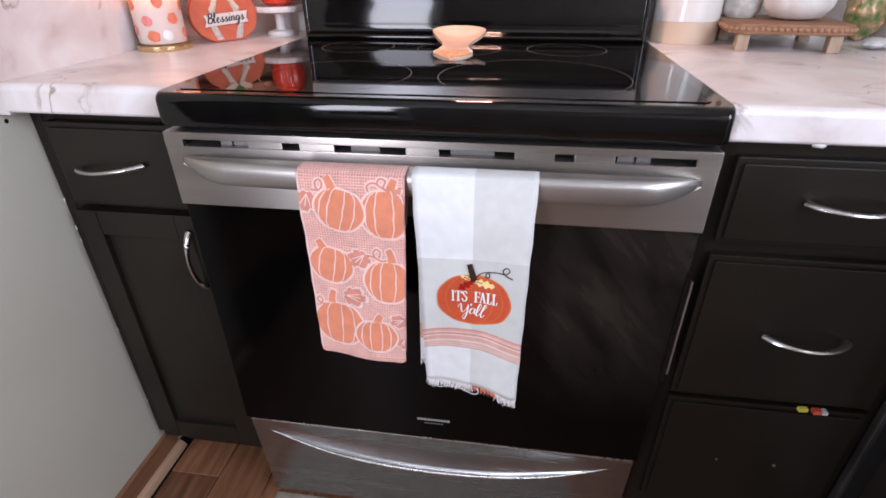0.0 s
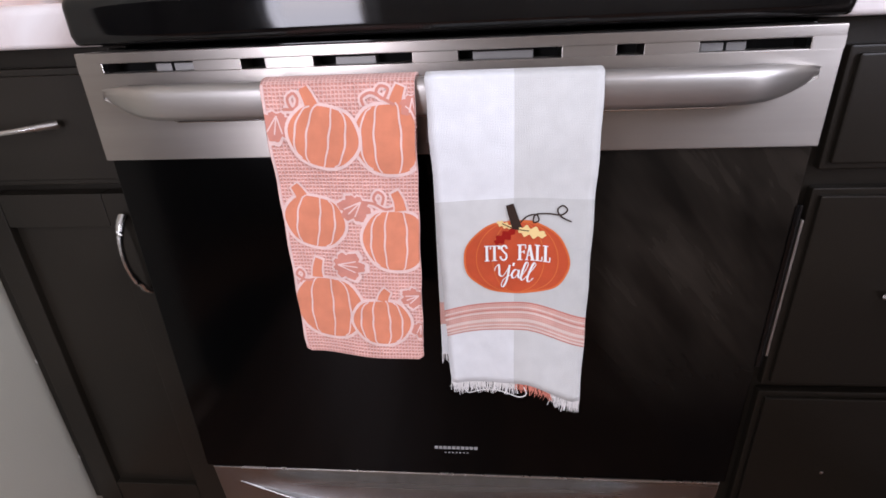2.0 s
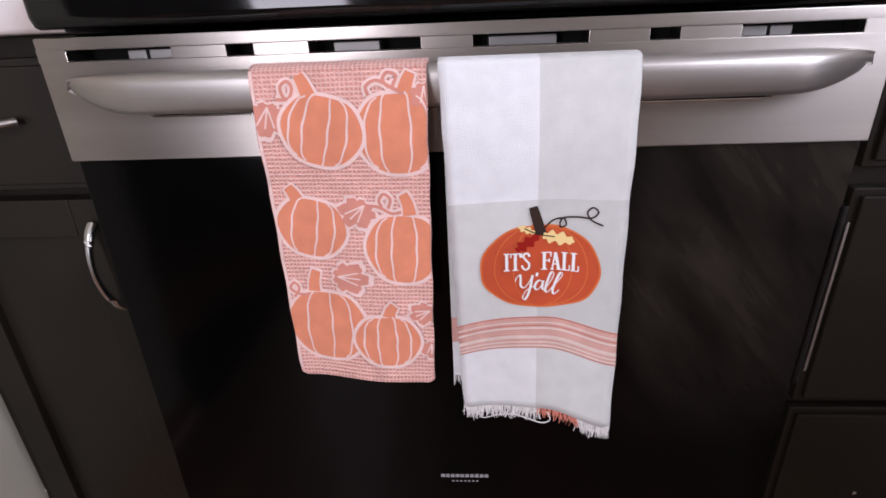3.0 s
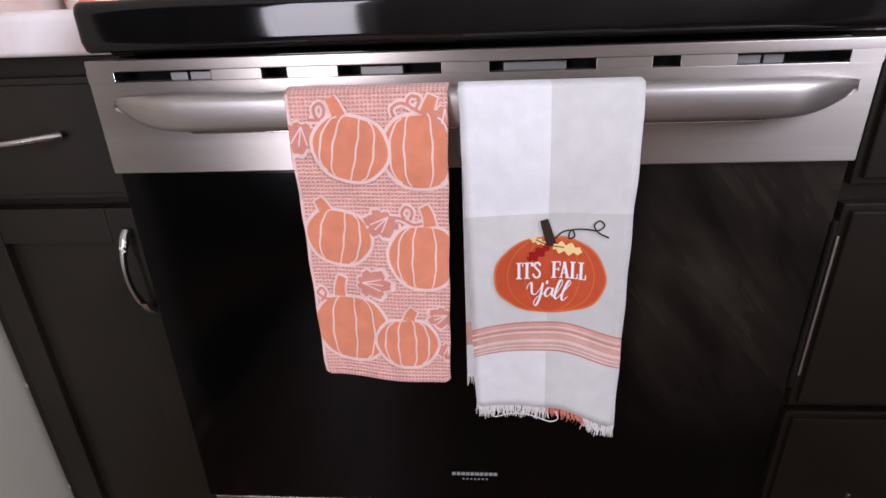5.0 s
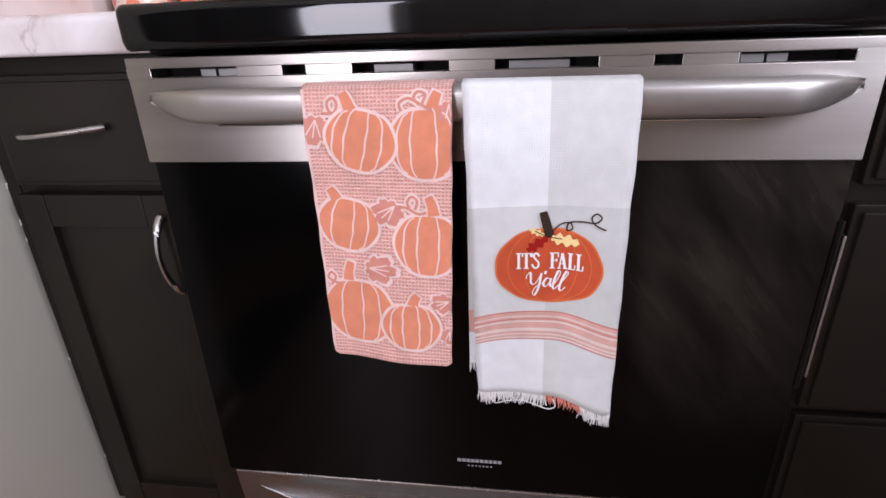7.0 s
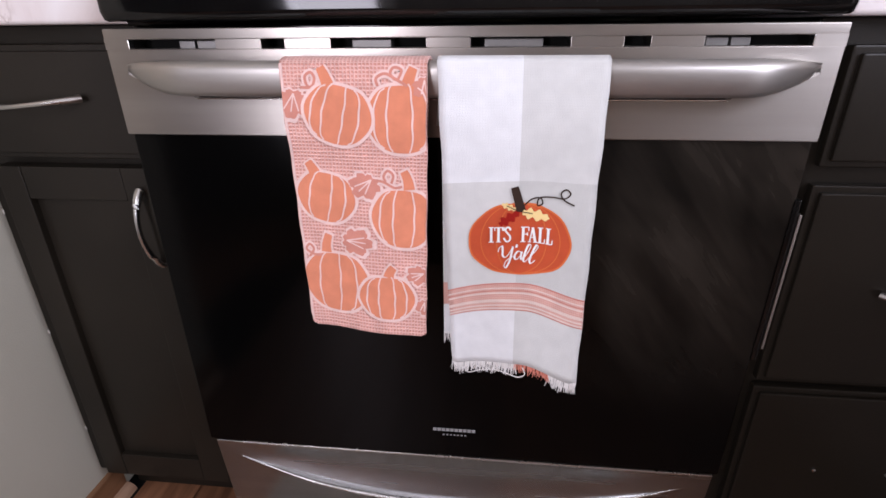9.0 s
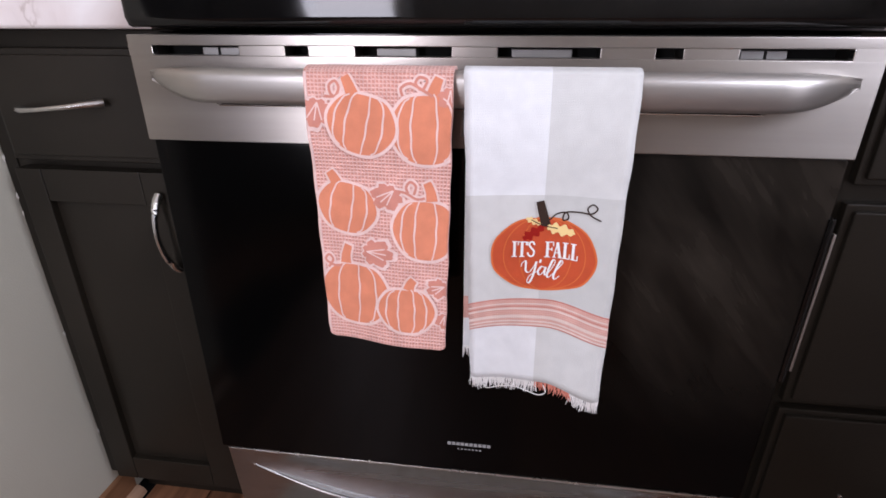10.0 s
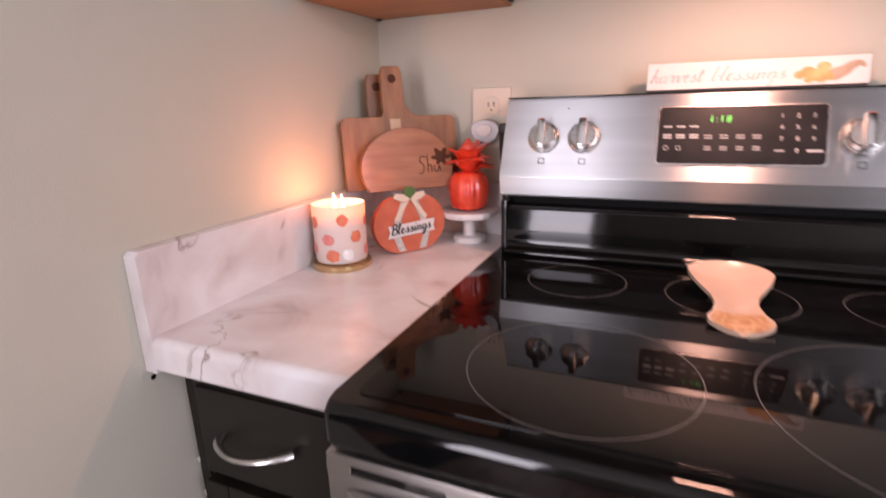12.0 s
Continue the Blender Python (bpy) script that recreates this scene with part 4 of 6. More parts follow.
def ribbon(where, pts, w, su, sv, off, lo=0.004, hi=0.996):
    """A line of width w (metres) through points in u and v."""
    bm, uvs, rows = bmesh.new(), {}, []
    for i, (u, v) in enumerate(pts):
        a, b = pts[max(0, i - 1)], pts[min(len(pts) - 1, i + 1)]
        du, dv = (b[0] - a[0]) * su, (b[1] - a[1]) * sv
        ln = math.hypot(du, dv) or 1
        width = w[i] if isinstance(w, list) else w
        nu, nv = -dv / ln * width / 2 / su, du / ln * width / 2 / sv
        row = []
        for s in (-1, 1):
            uu, vv = max(lo, min(hi, u + s * nu)), v + s * nv
            vert = bm.verts.new(where(uu, vv, off))
            uvs[vert] = (uu * su, vv * sv)
            row.append(vert)
        rows.append(row)
    for a, b in zip(rows, rows[1:]):
        bm.faces.new((a[0], a[1], b[1], b[0]))
    add_uv(bm, uvs)
    return bm


def spline(pts, n=8):
    """A smooth line through points."""
    out = []
    p = [pts[0], *pts, pts[-1]]
    for i in range(1, len(p) - 2):
        for k in range(n):
            t = k / n
            out.append(tuple(0.5 * ((2 * p[i][c]) + (p[i + 1][c] - p[i - 1][c]) * t + (2 * p[i - 1][c] - 5 * p[i][c] + 4 * p[i + 1][c] - p[i + 2][c]) * t * t
                                    + (3 * p[i][c] - p[i - 1][c] - 3 * p[i + 1][c] + p[i + 2][c]) * t ** 3) for c in (0, 1)))
    out.append(tuple(pts[-1]))
    return out


BAR_Y, BAR_Z, BAR_R = -0.0305, 0.8235, 0.0145


def drape(corners, ripple, sag, wave=0.0):
    """where(u, v, off) for cloth over the bar: v in 0..1 is the front, v below 0 goes over the bar and down behind it."""
    tl, tr, bl, br = [Vector(c) for c in corners]

    def base(u, v):
        if v >= 0:
            p = tl.lerp(tr, u).lerp(bl.lerp(br, u), v)
            p.y += ripple * v * math.sin(u * 7.0 + 0.6) * (0.4 + 0.6 * v) - 0.004 * math.sin(math.pi * min(1, v * 3)) * (v < 0.34)
            p.z += sag(u) * v ** 1.6 + wave * math.sin(math.pi * u) * math.exp(-((v - 0.73) / 0.15) ** 2)
            p.x += 0.0004 * math.sin(v * 34 + tl.x * 90) * (abs(u - 0.5) * 2) ** 6
            p.z += 0.006 * max(0.0, abs(u - 0.5) * 2 - 0.9) ** 2 * 100 * smooth01((v - 0.95) / 0.05) * 0.6
            return p
        top = tl.lerp(tr, u)
        arc = min(1.0, -v / 0.12)
        if v > -0.12:
            a = math.pi * arc
            return Vector((top.x, BAR_Y - 0.0155 * math.cos(a), top.z + 0.0045 * math.sin(a)))
        d_ = (-v - 0.12)
        return Vector((top.x - 0.010 * min(1, d_ * 3), BAR_Y + 0.0155 + 0.004 * math.sin(u * 5) * d_, top.z - d_ * 0.36))

    def where(u, v, off=0.0):
        p = base(u, v)
        if not off:
            return p
        e = 0.004
        n = (base(u + e, v) - base(u - e, v)).cross(base(u, v + e) - base(u, v - e))
        n.normalize()
        if v >= 0 and n.y > 0:
            n = -n
        return p + n * off

    return where


def towel(name, where, us, vs, su, sv, material, label, thick):
    t_ = thing(name, 0, -0.05, 0.84, label, "towel", "tea towels on the oven handle")
    t_.location = where(0.5, 0, 0)
    ob = part("cloth", sheet(where, us, vs, su, sv), material, t_)
    mod = ob.modifiers.new("thickness", "SOLIDIFY")
    mod.thickness, mod.offset = thick, 0
    return t_, ob


# salmon waffle towel with woven pumpkins
W1 = drape(((-0.163, -0.046, 0.8345), (-0.0160, -0.046, 0.8345), (-0.148, -0.083, 0.5600), (-0.0190, -0.086, 0.5560)), 0.003, lambda u: -0.005 * u * u)
SU, SV = 0.147, 0.287
salmon, cloth_ob = towel("tea_towel", W1, lin(24), lin(5, -0.36, -0.12) + lin(8, -0.105, -0.01) + lin(40), SU, SV, WAFFLE, "salmon waffle towel with woven pumpkins over the handle", 0.0030)
LIFT = 0.0029
CELL = 0.0038
relief = sheet(W1, lin(150), lin(290), SU, SV)
for v_, (u, v) in zip(relief.verts, [(a, b) for b in lin(290) for a in lin(150)]):
    ridge = max(abs(math.cos(math.pi * u * SU / CELL)), abs(math.cos(math.pi * v * SV / CELL))) ** 3
    v_.co = W1(u, v, 0.0016 + 0.0011 * ridge)
part("waffle_face", relief, WAFFLE, salmon, "raised waffle weave")


def woven_pumpkin(cu, cv, ru, rv, tilt, stem, ribs=(-0.72, -0.34, 0.26, 0.70), layer=0):
    def pt(x, y, k=1.0):
        xx, yy = x * k * ru * SU, y * k * rv * SV
        c, s = math.cos(tilt), math.sin(tilt)
        return (cu + (xx * c - yy * s) / SU, cv + (xx * s + yy * c) / SV)

    outline = []
    for i in range(48):
        a = 2 * math.pi * i / 48
        r = 1.0 - 0.07 * math.exp(-((math.sin(a) + 1) / 0.12) ** 2) + 0.012 * math.cos(6 * a)
        outline.append((r * math.cos(a), r * math.sin(a)))
    up = LIFT + layer * 0.0009
    halo = part("pumpkin_motif", patch(W1, [pt(x * (1 + 0.0028 / (ru * SU)), y * (1 + 0.0028 / (rv * SV))) for x, y in outline], (cu, cv), SU, SV, up, 8), PALE_PINK, salmon, "woven salmon pumpkin with pale outline")
    part("pumpkin_body", patch(W1, [pt(x, y, 0.985) for x, y in outline], (cu, cv), SU, SV, up + 0.0004, 8), SALMON, halo)
    for q in ribs:
        ends = 0.97 * math.sqrt(1 - (0.66 * q) ** 2)
        line = [pt(q * (0.62 + 0.38 * math.sqrt(max(0.0, 1 - (y / ends) ** 2))) + 0.05 * q * y + 0.012 * math.sin(9 * y + 31 * q), y) for y in lin(18, -ends, ends)]
        part("rib", ribbon(W1, line, [0.0021 - 0.0007 * abs(k / 9 - 1) for k in range(19)], SU, SV, up + 0.0008), PALE_PINK, halo)
    line = spline([(cu + a, cv + b) for a, b in stem], 6)
    n = len(line)
    part("stem_edge", ribbon(W1, line + [(line[-1][0] * 1.5 - line[-4][0] * 0.5, line[-1][1] * 1.5 - line[-4][1] * 0.5)], [0.0168 - 0.0046 * k / n for k in range(n + 1)], SU, SV, up + 0.0001), PALE_PINK, halo)
    part("stem", ribbon(W1, line, [0.0125 - 0.0045 * k / n for k in range(n)], SU, SV, up + 0.0006), SALMON, halo)


woven_pumpkin(0.830, 0.182, 0.250, 0.121, 0.0, [(0.040, -0.112), (0.058, -0.140), (0.080, -0.166)], (-0.78, -0.42, 0.30, 0.74))
woven_pumpkin(0.387, 0.170, 0.240, 0.106, 0.24, [(-0.055, -0.098), (-0.080, -0.130), (-0.105, -0.156)], (-0.80, -0.46, 0.16, 0.62), 1)
woven_pumpkin(0.240, 0.471, 0.226, 0.098, 0.20, [(-0.070, -0.088), (-0.092, -0.110), (-0.118, -0.130)], (-0.58, 0.16, 0.66))
woven_pumpkin(0.822, 0.537, 0.240, 0.114, 0.04, [(0.050, -0.106), (0.040, -0.140), (0.012, -0.172)], (-0.74, -0.32, 0.36))
woven_pumpkin(0.262, 0.806, 0.282, 0.126, 0.05, [(-0.065, -0.118), (-0.060, -0.150), (-0.034, -0.190)], (-0.52, 0.12, 0.62))
woven_pumpkin(0.680, 0.850, 0.227, 0.090, 0.0, [(0.016, -0.082), (0.030, -0.104), (0.058, -0.124)], (-0.72, -0.30, 0.28, 0.70), 1)


def woven_leaf(cu, cv, size, turn):
    out = []
    for i in range(60):
        a = 2 * math.pi * i / 60
        r = size * (0.80 + 0.30 * math.cos(a)) * (0.80 + 0.30 * abs(math.cos(3.5 * a)) ** 0.8 - 0.05 * math.cos(17 * a))
        out.append((cu + r * math.cos(a + turn) / SU, cv + r * 0.8 * math.sin(a + turn) / SV))
    lf = part("leaf_motif", patch(W1, [(cu + (u - cu) * 1.22, cv + (v - cv) * 1.22) for u, v in out], (cu, cv), SU, SV, LIFT + 0.0002, 3), PALE_PINK, salmon)
    part("leaf_body", patch(W1, out, (cu, cv), SU, SV, LIFT + 0.0007, 3), LEAF_SALMON, lf)
    for s in (-0.5, 0.0, 0.5):
        tip = (cu + 0.8 * size * math.cos(turn + s) / SU, cv + 0.62 * size * math.sin(turn + s) / SV)
        part("vein", ribbon(W1, [(cu - 0.3 * size * math.cos(turn) / SU, cv - 0.25 * size * math.sin(turn) / SV), tip], 0.0014, SU, SV, LIFT + 0.0011), PALE_PINK, lf)


for a in ((0.078, 0.118, 0.0205, 1.75), (0.990, 0.068, 0.0155, 1.4), (0.566, 0.412, 0.0195, 2.3), (0.415, 0.636, 0.0205, 0.1), (0.955, 0.748, 0.0150, 2.7), (0.985, 0.868, 0.0125, 1.6)):
    woven_leaf(*a)


def woven_curl(pts):
    line = spline(pts, 7)
    halo = part("vine_motif", ribbon(W1, line, 0.0072, SU, SV, LIFT + 0.0003), PALE_PINK, salmon)
    part("vine", ribbon(W1, line, 0.0027, SU, SV, LIFT + 0.0008), LEAF_SALMON, halo)


woven_curl([(0.30, 0.070), (0.25, 0.088), (0.19, 0.075), (0.175, 0.045), (0.215, 0.030), (0.24, 0.05), (0.215, 0.078), (0.14, 0.080)])
woven_curl([(0.87, 0.075), (0.80, 0.055), (0.72, 0.035), (0.66, 0.05), (0.67, 0.075)])
woven_curl([(0.80, 0.06), (0.83, 0.025), (0.78, 0.015), (0.755, 0.035), (0.79, 0.055)])
woven_curl([(0.82, 0.420), (0.76, 0.425), (0.68, 0.405), (0.60, 0.400)])
woven_curl([(0.74, 0.410), (0.755, 0.38), (0.715, 0.365), (0.685, 0.385), (0.70, 0.405)])
woven_curl([(0.16, 0.700), (0.09, 0.700), (0.03, 0.680), (0.06, 0.66), (0.09, 0.68), (0.05, 0.71)])

# hems
part("hem", ribbon(W1, [(u, 0.992) for u in lin(24)], 0.0050, SU, SV, LIFT, 0, 1), WAFFLE, salmon)
part("hem", ribbon(W1, [(0.012, v) for v in lin(40)], 0.0024, SU, SV, LIFT, 0, 1), PALE_PINK, salmon)
part("back_layer", sheet(lambda u, v, o: Vector((-0.150 + 0.130 * u, -0.026 - 0.046 * v, 0.825 - 0.262 * v)), lin(8), lin(12), SU, SV), WAFFLE, salmon)

# white and grey checked towel with the orange pumpkin
W2 = drape(((-0.0070, -0.046, 0.8350), (0.1550, -0.046, 0.8350), (0.0080, -0.064, 0.5000), (0.1470, -0.098, 0.5300)), 0.004, lambda u: 0.005 * math.sin(math.pi * u) - 0.026 * smooth01((u - 0.55) / 0.45), 0.0065)
TU, TV = 0.150, 0.330
U_MID, V_MID, V_S0, V_S1 = 0.505, 0.350, 0.712, 0.808
checked = thing("tea_towel", 0.076, -0.046, 0.835, "white and grey checked towel with an orange pumpkin", "towel", "tea towels on the oven handle")
left_u, right_u = lin(10, 0, U_MID), lin(10, U_MID, 1)


us = left_u + right_u[1:]
vs = lin(5, -0.30, -0.12) + lin(8, -0.105, -0.01) + lin(16, 0, V_MID) + lin(16, V_MID, V_S0)[1:] + lin(6, V_S0, V_S1)[1:] + lin(8, V_S1, 1.0)[1:]
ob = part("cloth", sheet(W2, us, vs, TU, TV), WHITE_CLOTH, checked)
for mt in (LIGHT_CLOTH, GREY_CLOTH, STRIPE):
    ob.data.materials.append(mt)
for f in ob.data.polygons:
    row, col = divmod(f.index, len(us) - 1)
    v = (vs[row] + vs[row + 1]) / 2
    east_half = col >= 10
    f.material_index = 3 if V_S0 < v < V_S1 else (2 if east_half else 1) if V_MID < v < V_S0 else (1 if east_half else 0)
mod = ob.modifiers.new("thickness", "SOLIDIFY")
mod.thickness, mod.offset = 0.0022, 0
LIFT2 = 0.0014
for q, w in ((0.20, 0.0017), (0.38, 0.0020), (0.66, 0.0036), (0.82, 0.0018), (0.93, 0.0016)):
    part("stripe", ribbon(W2, [(u, V_S0 + (V_S1 - V_S0) * q) for u in lin(20)], w, TU, TV, LIFT2, 0, 1), STRIPE_WHITE, checked)
for q in (0.03, 0.29, 0.98):
    part("stripe", ribbon(W2, [(u, V_S0 + (V_S1 - V_S0) * q) for u in lin(20)], 0.0011, TU, TV, LIFT2 + 0.0001, 0, 1), STRIPE_RED, checked)

FU, FV, FRU, FRV = 0.516, 0.547, 0.337, 0.133
felt_outline = []
for i in range(64):
    a = 2 * math.pi * i / 64
    r = 1 + 0.03 * math.cos(2 * a) - 0.045 * math.exp(-((a - 1.5 * math.pi) / 0.22) ** 2) + 0.008 * math.cos(9 * a)
    felt_outline.append((FU + FRU * r * math.cos(a), FV + FRV * r * math.sin(a)))
felt = part("pumpkin_applique", patch(W2, felt_outline, (FU, FV), TU, TV, LIFT2 + 0.0006, 8), PUMPKIN_FELT, checked, "orange stitched pumpkin patch")
part("edge_stitch", ribbon(W2, felt_outline + felt_outline[:1], 0.0018, TU, TV, LIFT2 + 0.0010), THREAD_ORANGE, felt)
for q in (-0.78, -0.45, 0.55, 0.82):
    line = [(FU + FRU * (q * math.sqrt(max(0, 1 - y * y * 0.98))), FV + FRV * y * 0.96) for y in lin(16, -1, 1)]
    part("rib_stitch", ribbon(W2, line, 0.0009, TU, TV, LIFT2 + 0.0009), THREAD_ORANGE, felt)
part("stem", ribbon(W2, spline([(0.478, 0.368), (0.494, 0.395), (0.527, 0.448)]), [0.0072 + 0.0022 * i / 17 for i in range(17)], TU, TV, LIFT2 + 0.0014), THREAD_DARK, checked, "dark brown stitched stem")
curl = spline([(0.545, 0.427), (0.590, 0.407), (0.645, 0.402), (0.660, 0.420), (0.628, 0.426), (0.640, 0.402), (0.72, 0.397), (0.80, 0.398), (0.835, 0.382), (0.805, 0.370), (0.775, 0.384), (0.80, 0.404), (0.865, 0.417)], 6)
part("tendril", ribbon(W2, curl, 0.0015, TU, TV, LIFT2 + 0.0012), THREAD_DARK, checked, "dark curling stitched tendril")


def stitched_leaf(cu, cv, length, turn, material, width=0.42):
    out = []
    for i in range(72):
        t = i / 72 * 2 * math.pi
        along, across = math.cos(t), math.sin(t) * (0.95 - 0.15 * math.cos(t)) * (0.86 + 0.34 * math.cos(9 * t))
        x, y = along * length, across * length * width
        out.append((cu + (x * math.cos(turn) - y * math.sin(turn)) / TU, cv + (x * math.sin(turn) + y * math.cos(turn)) / TV))
    part("stitched_leaf", patch(W2, out, (cu, cv), TU, TV, LIFT2 + 0.0016, 3), material, checked)


stitched_leaf(0.622, 0.458, 0.0136, 0.20, THREAD_GOLD, 0.46)
stitched_leaf(0.445, 0.432, 0.0080, 0.45, THREAD_GOLD)
stitched_leaf(0.448, 0.470, 0.0122, -0.62, THREAD_RED, 0.46)
part("leaf_vein", ribbon(W2, spline([(0.43, 0.427), (0.50, 0.444), (0.55, 0.450), (0.60, 0.454)], 4), 0.0010, TU, TV, LIFT2 + 0.0020), THREAD_DARK, checked)


# stitched words: slab capitals, then a brush script below
def stitch(lines):
    """Threads from strokes in millimetres about the pumpkin's middle, as (points, widths)."""
    bm = bmesh.new()
    for pts, w in lines:
        merge(bm, ribbon(W2, [(0.519 + x / 1000 / TU, 0.541 + 1.22 * y / 1000 / TV) for x, y in pts], w, TU, TV, LIFT2 + 0.0021))
    return bm


T0, T1 = -11.2, 2.8
THICK, THIN = 0.0026, 0.0011


def foot(x, y, w=5.4):
    return ([(x - w / 2, y), (x + w / 2, y)], THIN)


def stem_stroke(x):
    return ([(x, T0), (x, T1)], THICK)


capitals = [stem_stroke(-28.6), foot(-28.6, T0), foot(-28.6, T1),
            stem_stroke(-21.0), foot(-21.0, T1), foot(-21.0, T0 + 0.2, 8.8), ([(-25.0, T0), (-25.0, T0 + 3.2)], THIN), ([(-17.0, T0), (-17.0, T0 + 3.2)], THIN),
            ([(-15.6, T0), (-15.9, T0 + 3.4)], 0.0016),
            (spline([(-8.8, -8.2), (-10.2, -10.8), (-13.0, -10.6), (-13.9, -8.2), (-11.6, -5.2), (-9.2, -2.4), (-9.6, 1.4), (-12.4, 2.6), (-14.8, 0.6), (-15.0, -1.2)], 5), 0.0019),
            stem_stroke(3.8), foot(3.8, T1), ([(1.2, T0), (9.4, T0)], THIN), ([(9.3, T0), (9.3, T0 + 3.6)], THIN), ([(4.0, -4.6), (8.0, -4.6)], THIN), ([(8.0, -6.2), (8.0, -3.0)], THIN),
            ([(13.0, T0), (10.4, T1)], 0.0013), ([(13.0, T0), (16.2, T1)], THICK), ([(11.2, -1.6), (15.0, -1.6)], THIN), foot(10.4, T1, 3.2), foot(16.2, T1, 4.2),
            stem_stroke(20.6), foot(20.6, T0), ([(18.2, T1), (25.0, T1)], THIN), ([(25.0, T1), (25.2, T1 - 4.2)], THIN),
            stem_stroke(28.4), foot(28.4, T0), ([(26.2, T1), (32.6, T1)], THIN), ([(32.6, T1), (32.8, T1 - 4.2)], THIN)]
part("lettering", stitch(capitals), THREAD_WHITE, felt, "white stitched capital words")


def brush(pts, fat=0.0021, thin=0.0009):
    """A pen line, thick where it runs down and thin where it runs up."""
    line = spline(pts, 7)
    w = []
    for i in range(len(line)):
        a, b = line[max(0, i - 1)], line[min(len(line) - 1, i + 1)]
        down = (b[1] - a[1]) / (math.hypot(b[0] - a[0], b[1] - a[1]) or 1)
        w.append(thin + (fat - thin) * smooth01(0.4 + 0.7 * down))
    return (line, w)


script = [brush([(-21.0, 13.0), (-20.2, 9.6), (-17.0, 7.0), (-16.4, 11.6), (-16.2, 17.0), (-13.0, 18.6), (-9.0, 13.6), (-6.0, 7.6)]),
          brush([(-6.0, 7.6), (-7.4, 16.0), (-9.4, 24.0), (-12.6, 29.6), (-14.6, 28.0), (-12.0, 22.0), (-5.0, 17.6)]),
          brush([(-1.8, 5.6), (-2.6, 8.8)]),
          brush([(2.6, 13.6), (-0.6, 12.6), (-3.6, 16.2), (-3.6, 20.2), (-1.0, 20.6), (2.4, 16.0), (3.4, 12.8), (2.4, 18.0), (3.4, 21.0), (6.4, 18.4)]),
          brush([(6.4, 18.4), (11.0, 10.6), (12.0, 6.0), (9.6, 6.2), (6.6, 14.0), (5.0, 21.0), (6.6, 23.4), (10.0, 20.0)]),
          brush([(10.0, 20.0), (16.4, 12.0), (19.4, 7.0), (17.6, 5.6), (14.2, 12.4), (11.4, 21.0), (12.6, 24.8), (17.0, 20.6)])]
part("lettering", stitch(script), THREAD_WHITE, felt, "white stitched script word")

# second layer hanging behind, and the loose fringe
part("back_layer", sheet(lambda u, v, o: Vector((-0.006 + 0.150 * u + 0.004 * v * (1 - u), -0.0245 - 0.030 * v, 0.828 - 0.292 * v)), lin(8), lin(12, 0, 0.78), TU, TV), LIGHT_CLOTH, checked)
part("back_stripe", sheet(lambda u, v, o: Vector((-0.006 + 0.150 * u + 0.004 * v * (1 - u), -0.0245 - 0.030 * v, 0.828 - 0.292 * v)), lin(8), lin(4, 0.78, 0.87), TU, TV), STRIPE, checked)
part("back_layer", sheet(lambda u, v, o: Vector((-0.006 + 0.150 * u + 0.004 * v * (1 - u), -0.0245 - 0.030 * v, 0.828 - 0.292 * v)), lin(8), lin(4, 0.87, 1.0), TU, TV), WHITE_CLOTH, checked)


def fringe(us, start, length, material, seed):
    rnd = random.Random(seed)
    bm = bmesh.new()
    for u in us:
        u = max(0, min(1, u + rnd.uniform(-0.004, 0.004)))
        p0 = start(u)
        ln = length * rnd.uniform(0.65, 1.15)
        dx, dy = rnd.uniform(-0.0035, 0.0035), rnd.uniform(-0.003, 0.002)
        pts = [p0 + Vector((0, 0, 0.002)), p0 + Vector((dx * 0.3, dy * 0.4, -ln * 0.5)), p0 + Vector((dx, dy, -ln))]
        merge(bm, tube(pts, [0.00055, 0.0005, 0.0003], 4))
    return bm


tagged(part("fringe", fringe(lin(120, 0, 0.52), lambda u: W2(u, 1.0), 0.014, FRINGE_WHITE, 3), FRINGE_WHITE, checked, "loose white thread fringe"), kind="stuff")
tagged(part("fringe", fringe(lin(54, 0.52, 0.78), lambda u: W2(u, 1.0), 0.010, FRINGE_CORAL, 4), FRINGE_CORAL, checked, "loose coral thread fringe"), kind="stuff")
tagged(part("fringe", fringe(lin(52, 0.78, 1.0), lambda u: W2(u, 1.0), 0.013, FRINGE_WHITE, 5), FRINGE_WHITE, checked), kind="stuff")
tagged(part("fringe", fringe(lin(34, 0.0, 0.3), lambda u: Vector((-0.002 + 0.146 * u, -0.0545, 0.537)), 0.012, FRINGE_WHITE, 6), FRINGE_WHITE, checked), kind="stuff")
strand = [(0.10, 1.02), (0.14, 1.045), (0.25, 1.035), (0.36, 1.030), (0.46, 1.040), (0.55, 1.050), (0.60, 1.035), (0.58, 1.01)]
part("loose_strand", tube([W2(u, v, 0.001) for u, v in spline(strand, 5)], 0.0006, 5), FRINGE_WHITE, checked)

# ---- on the left worktop ----
DECK = 0.9182
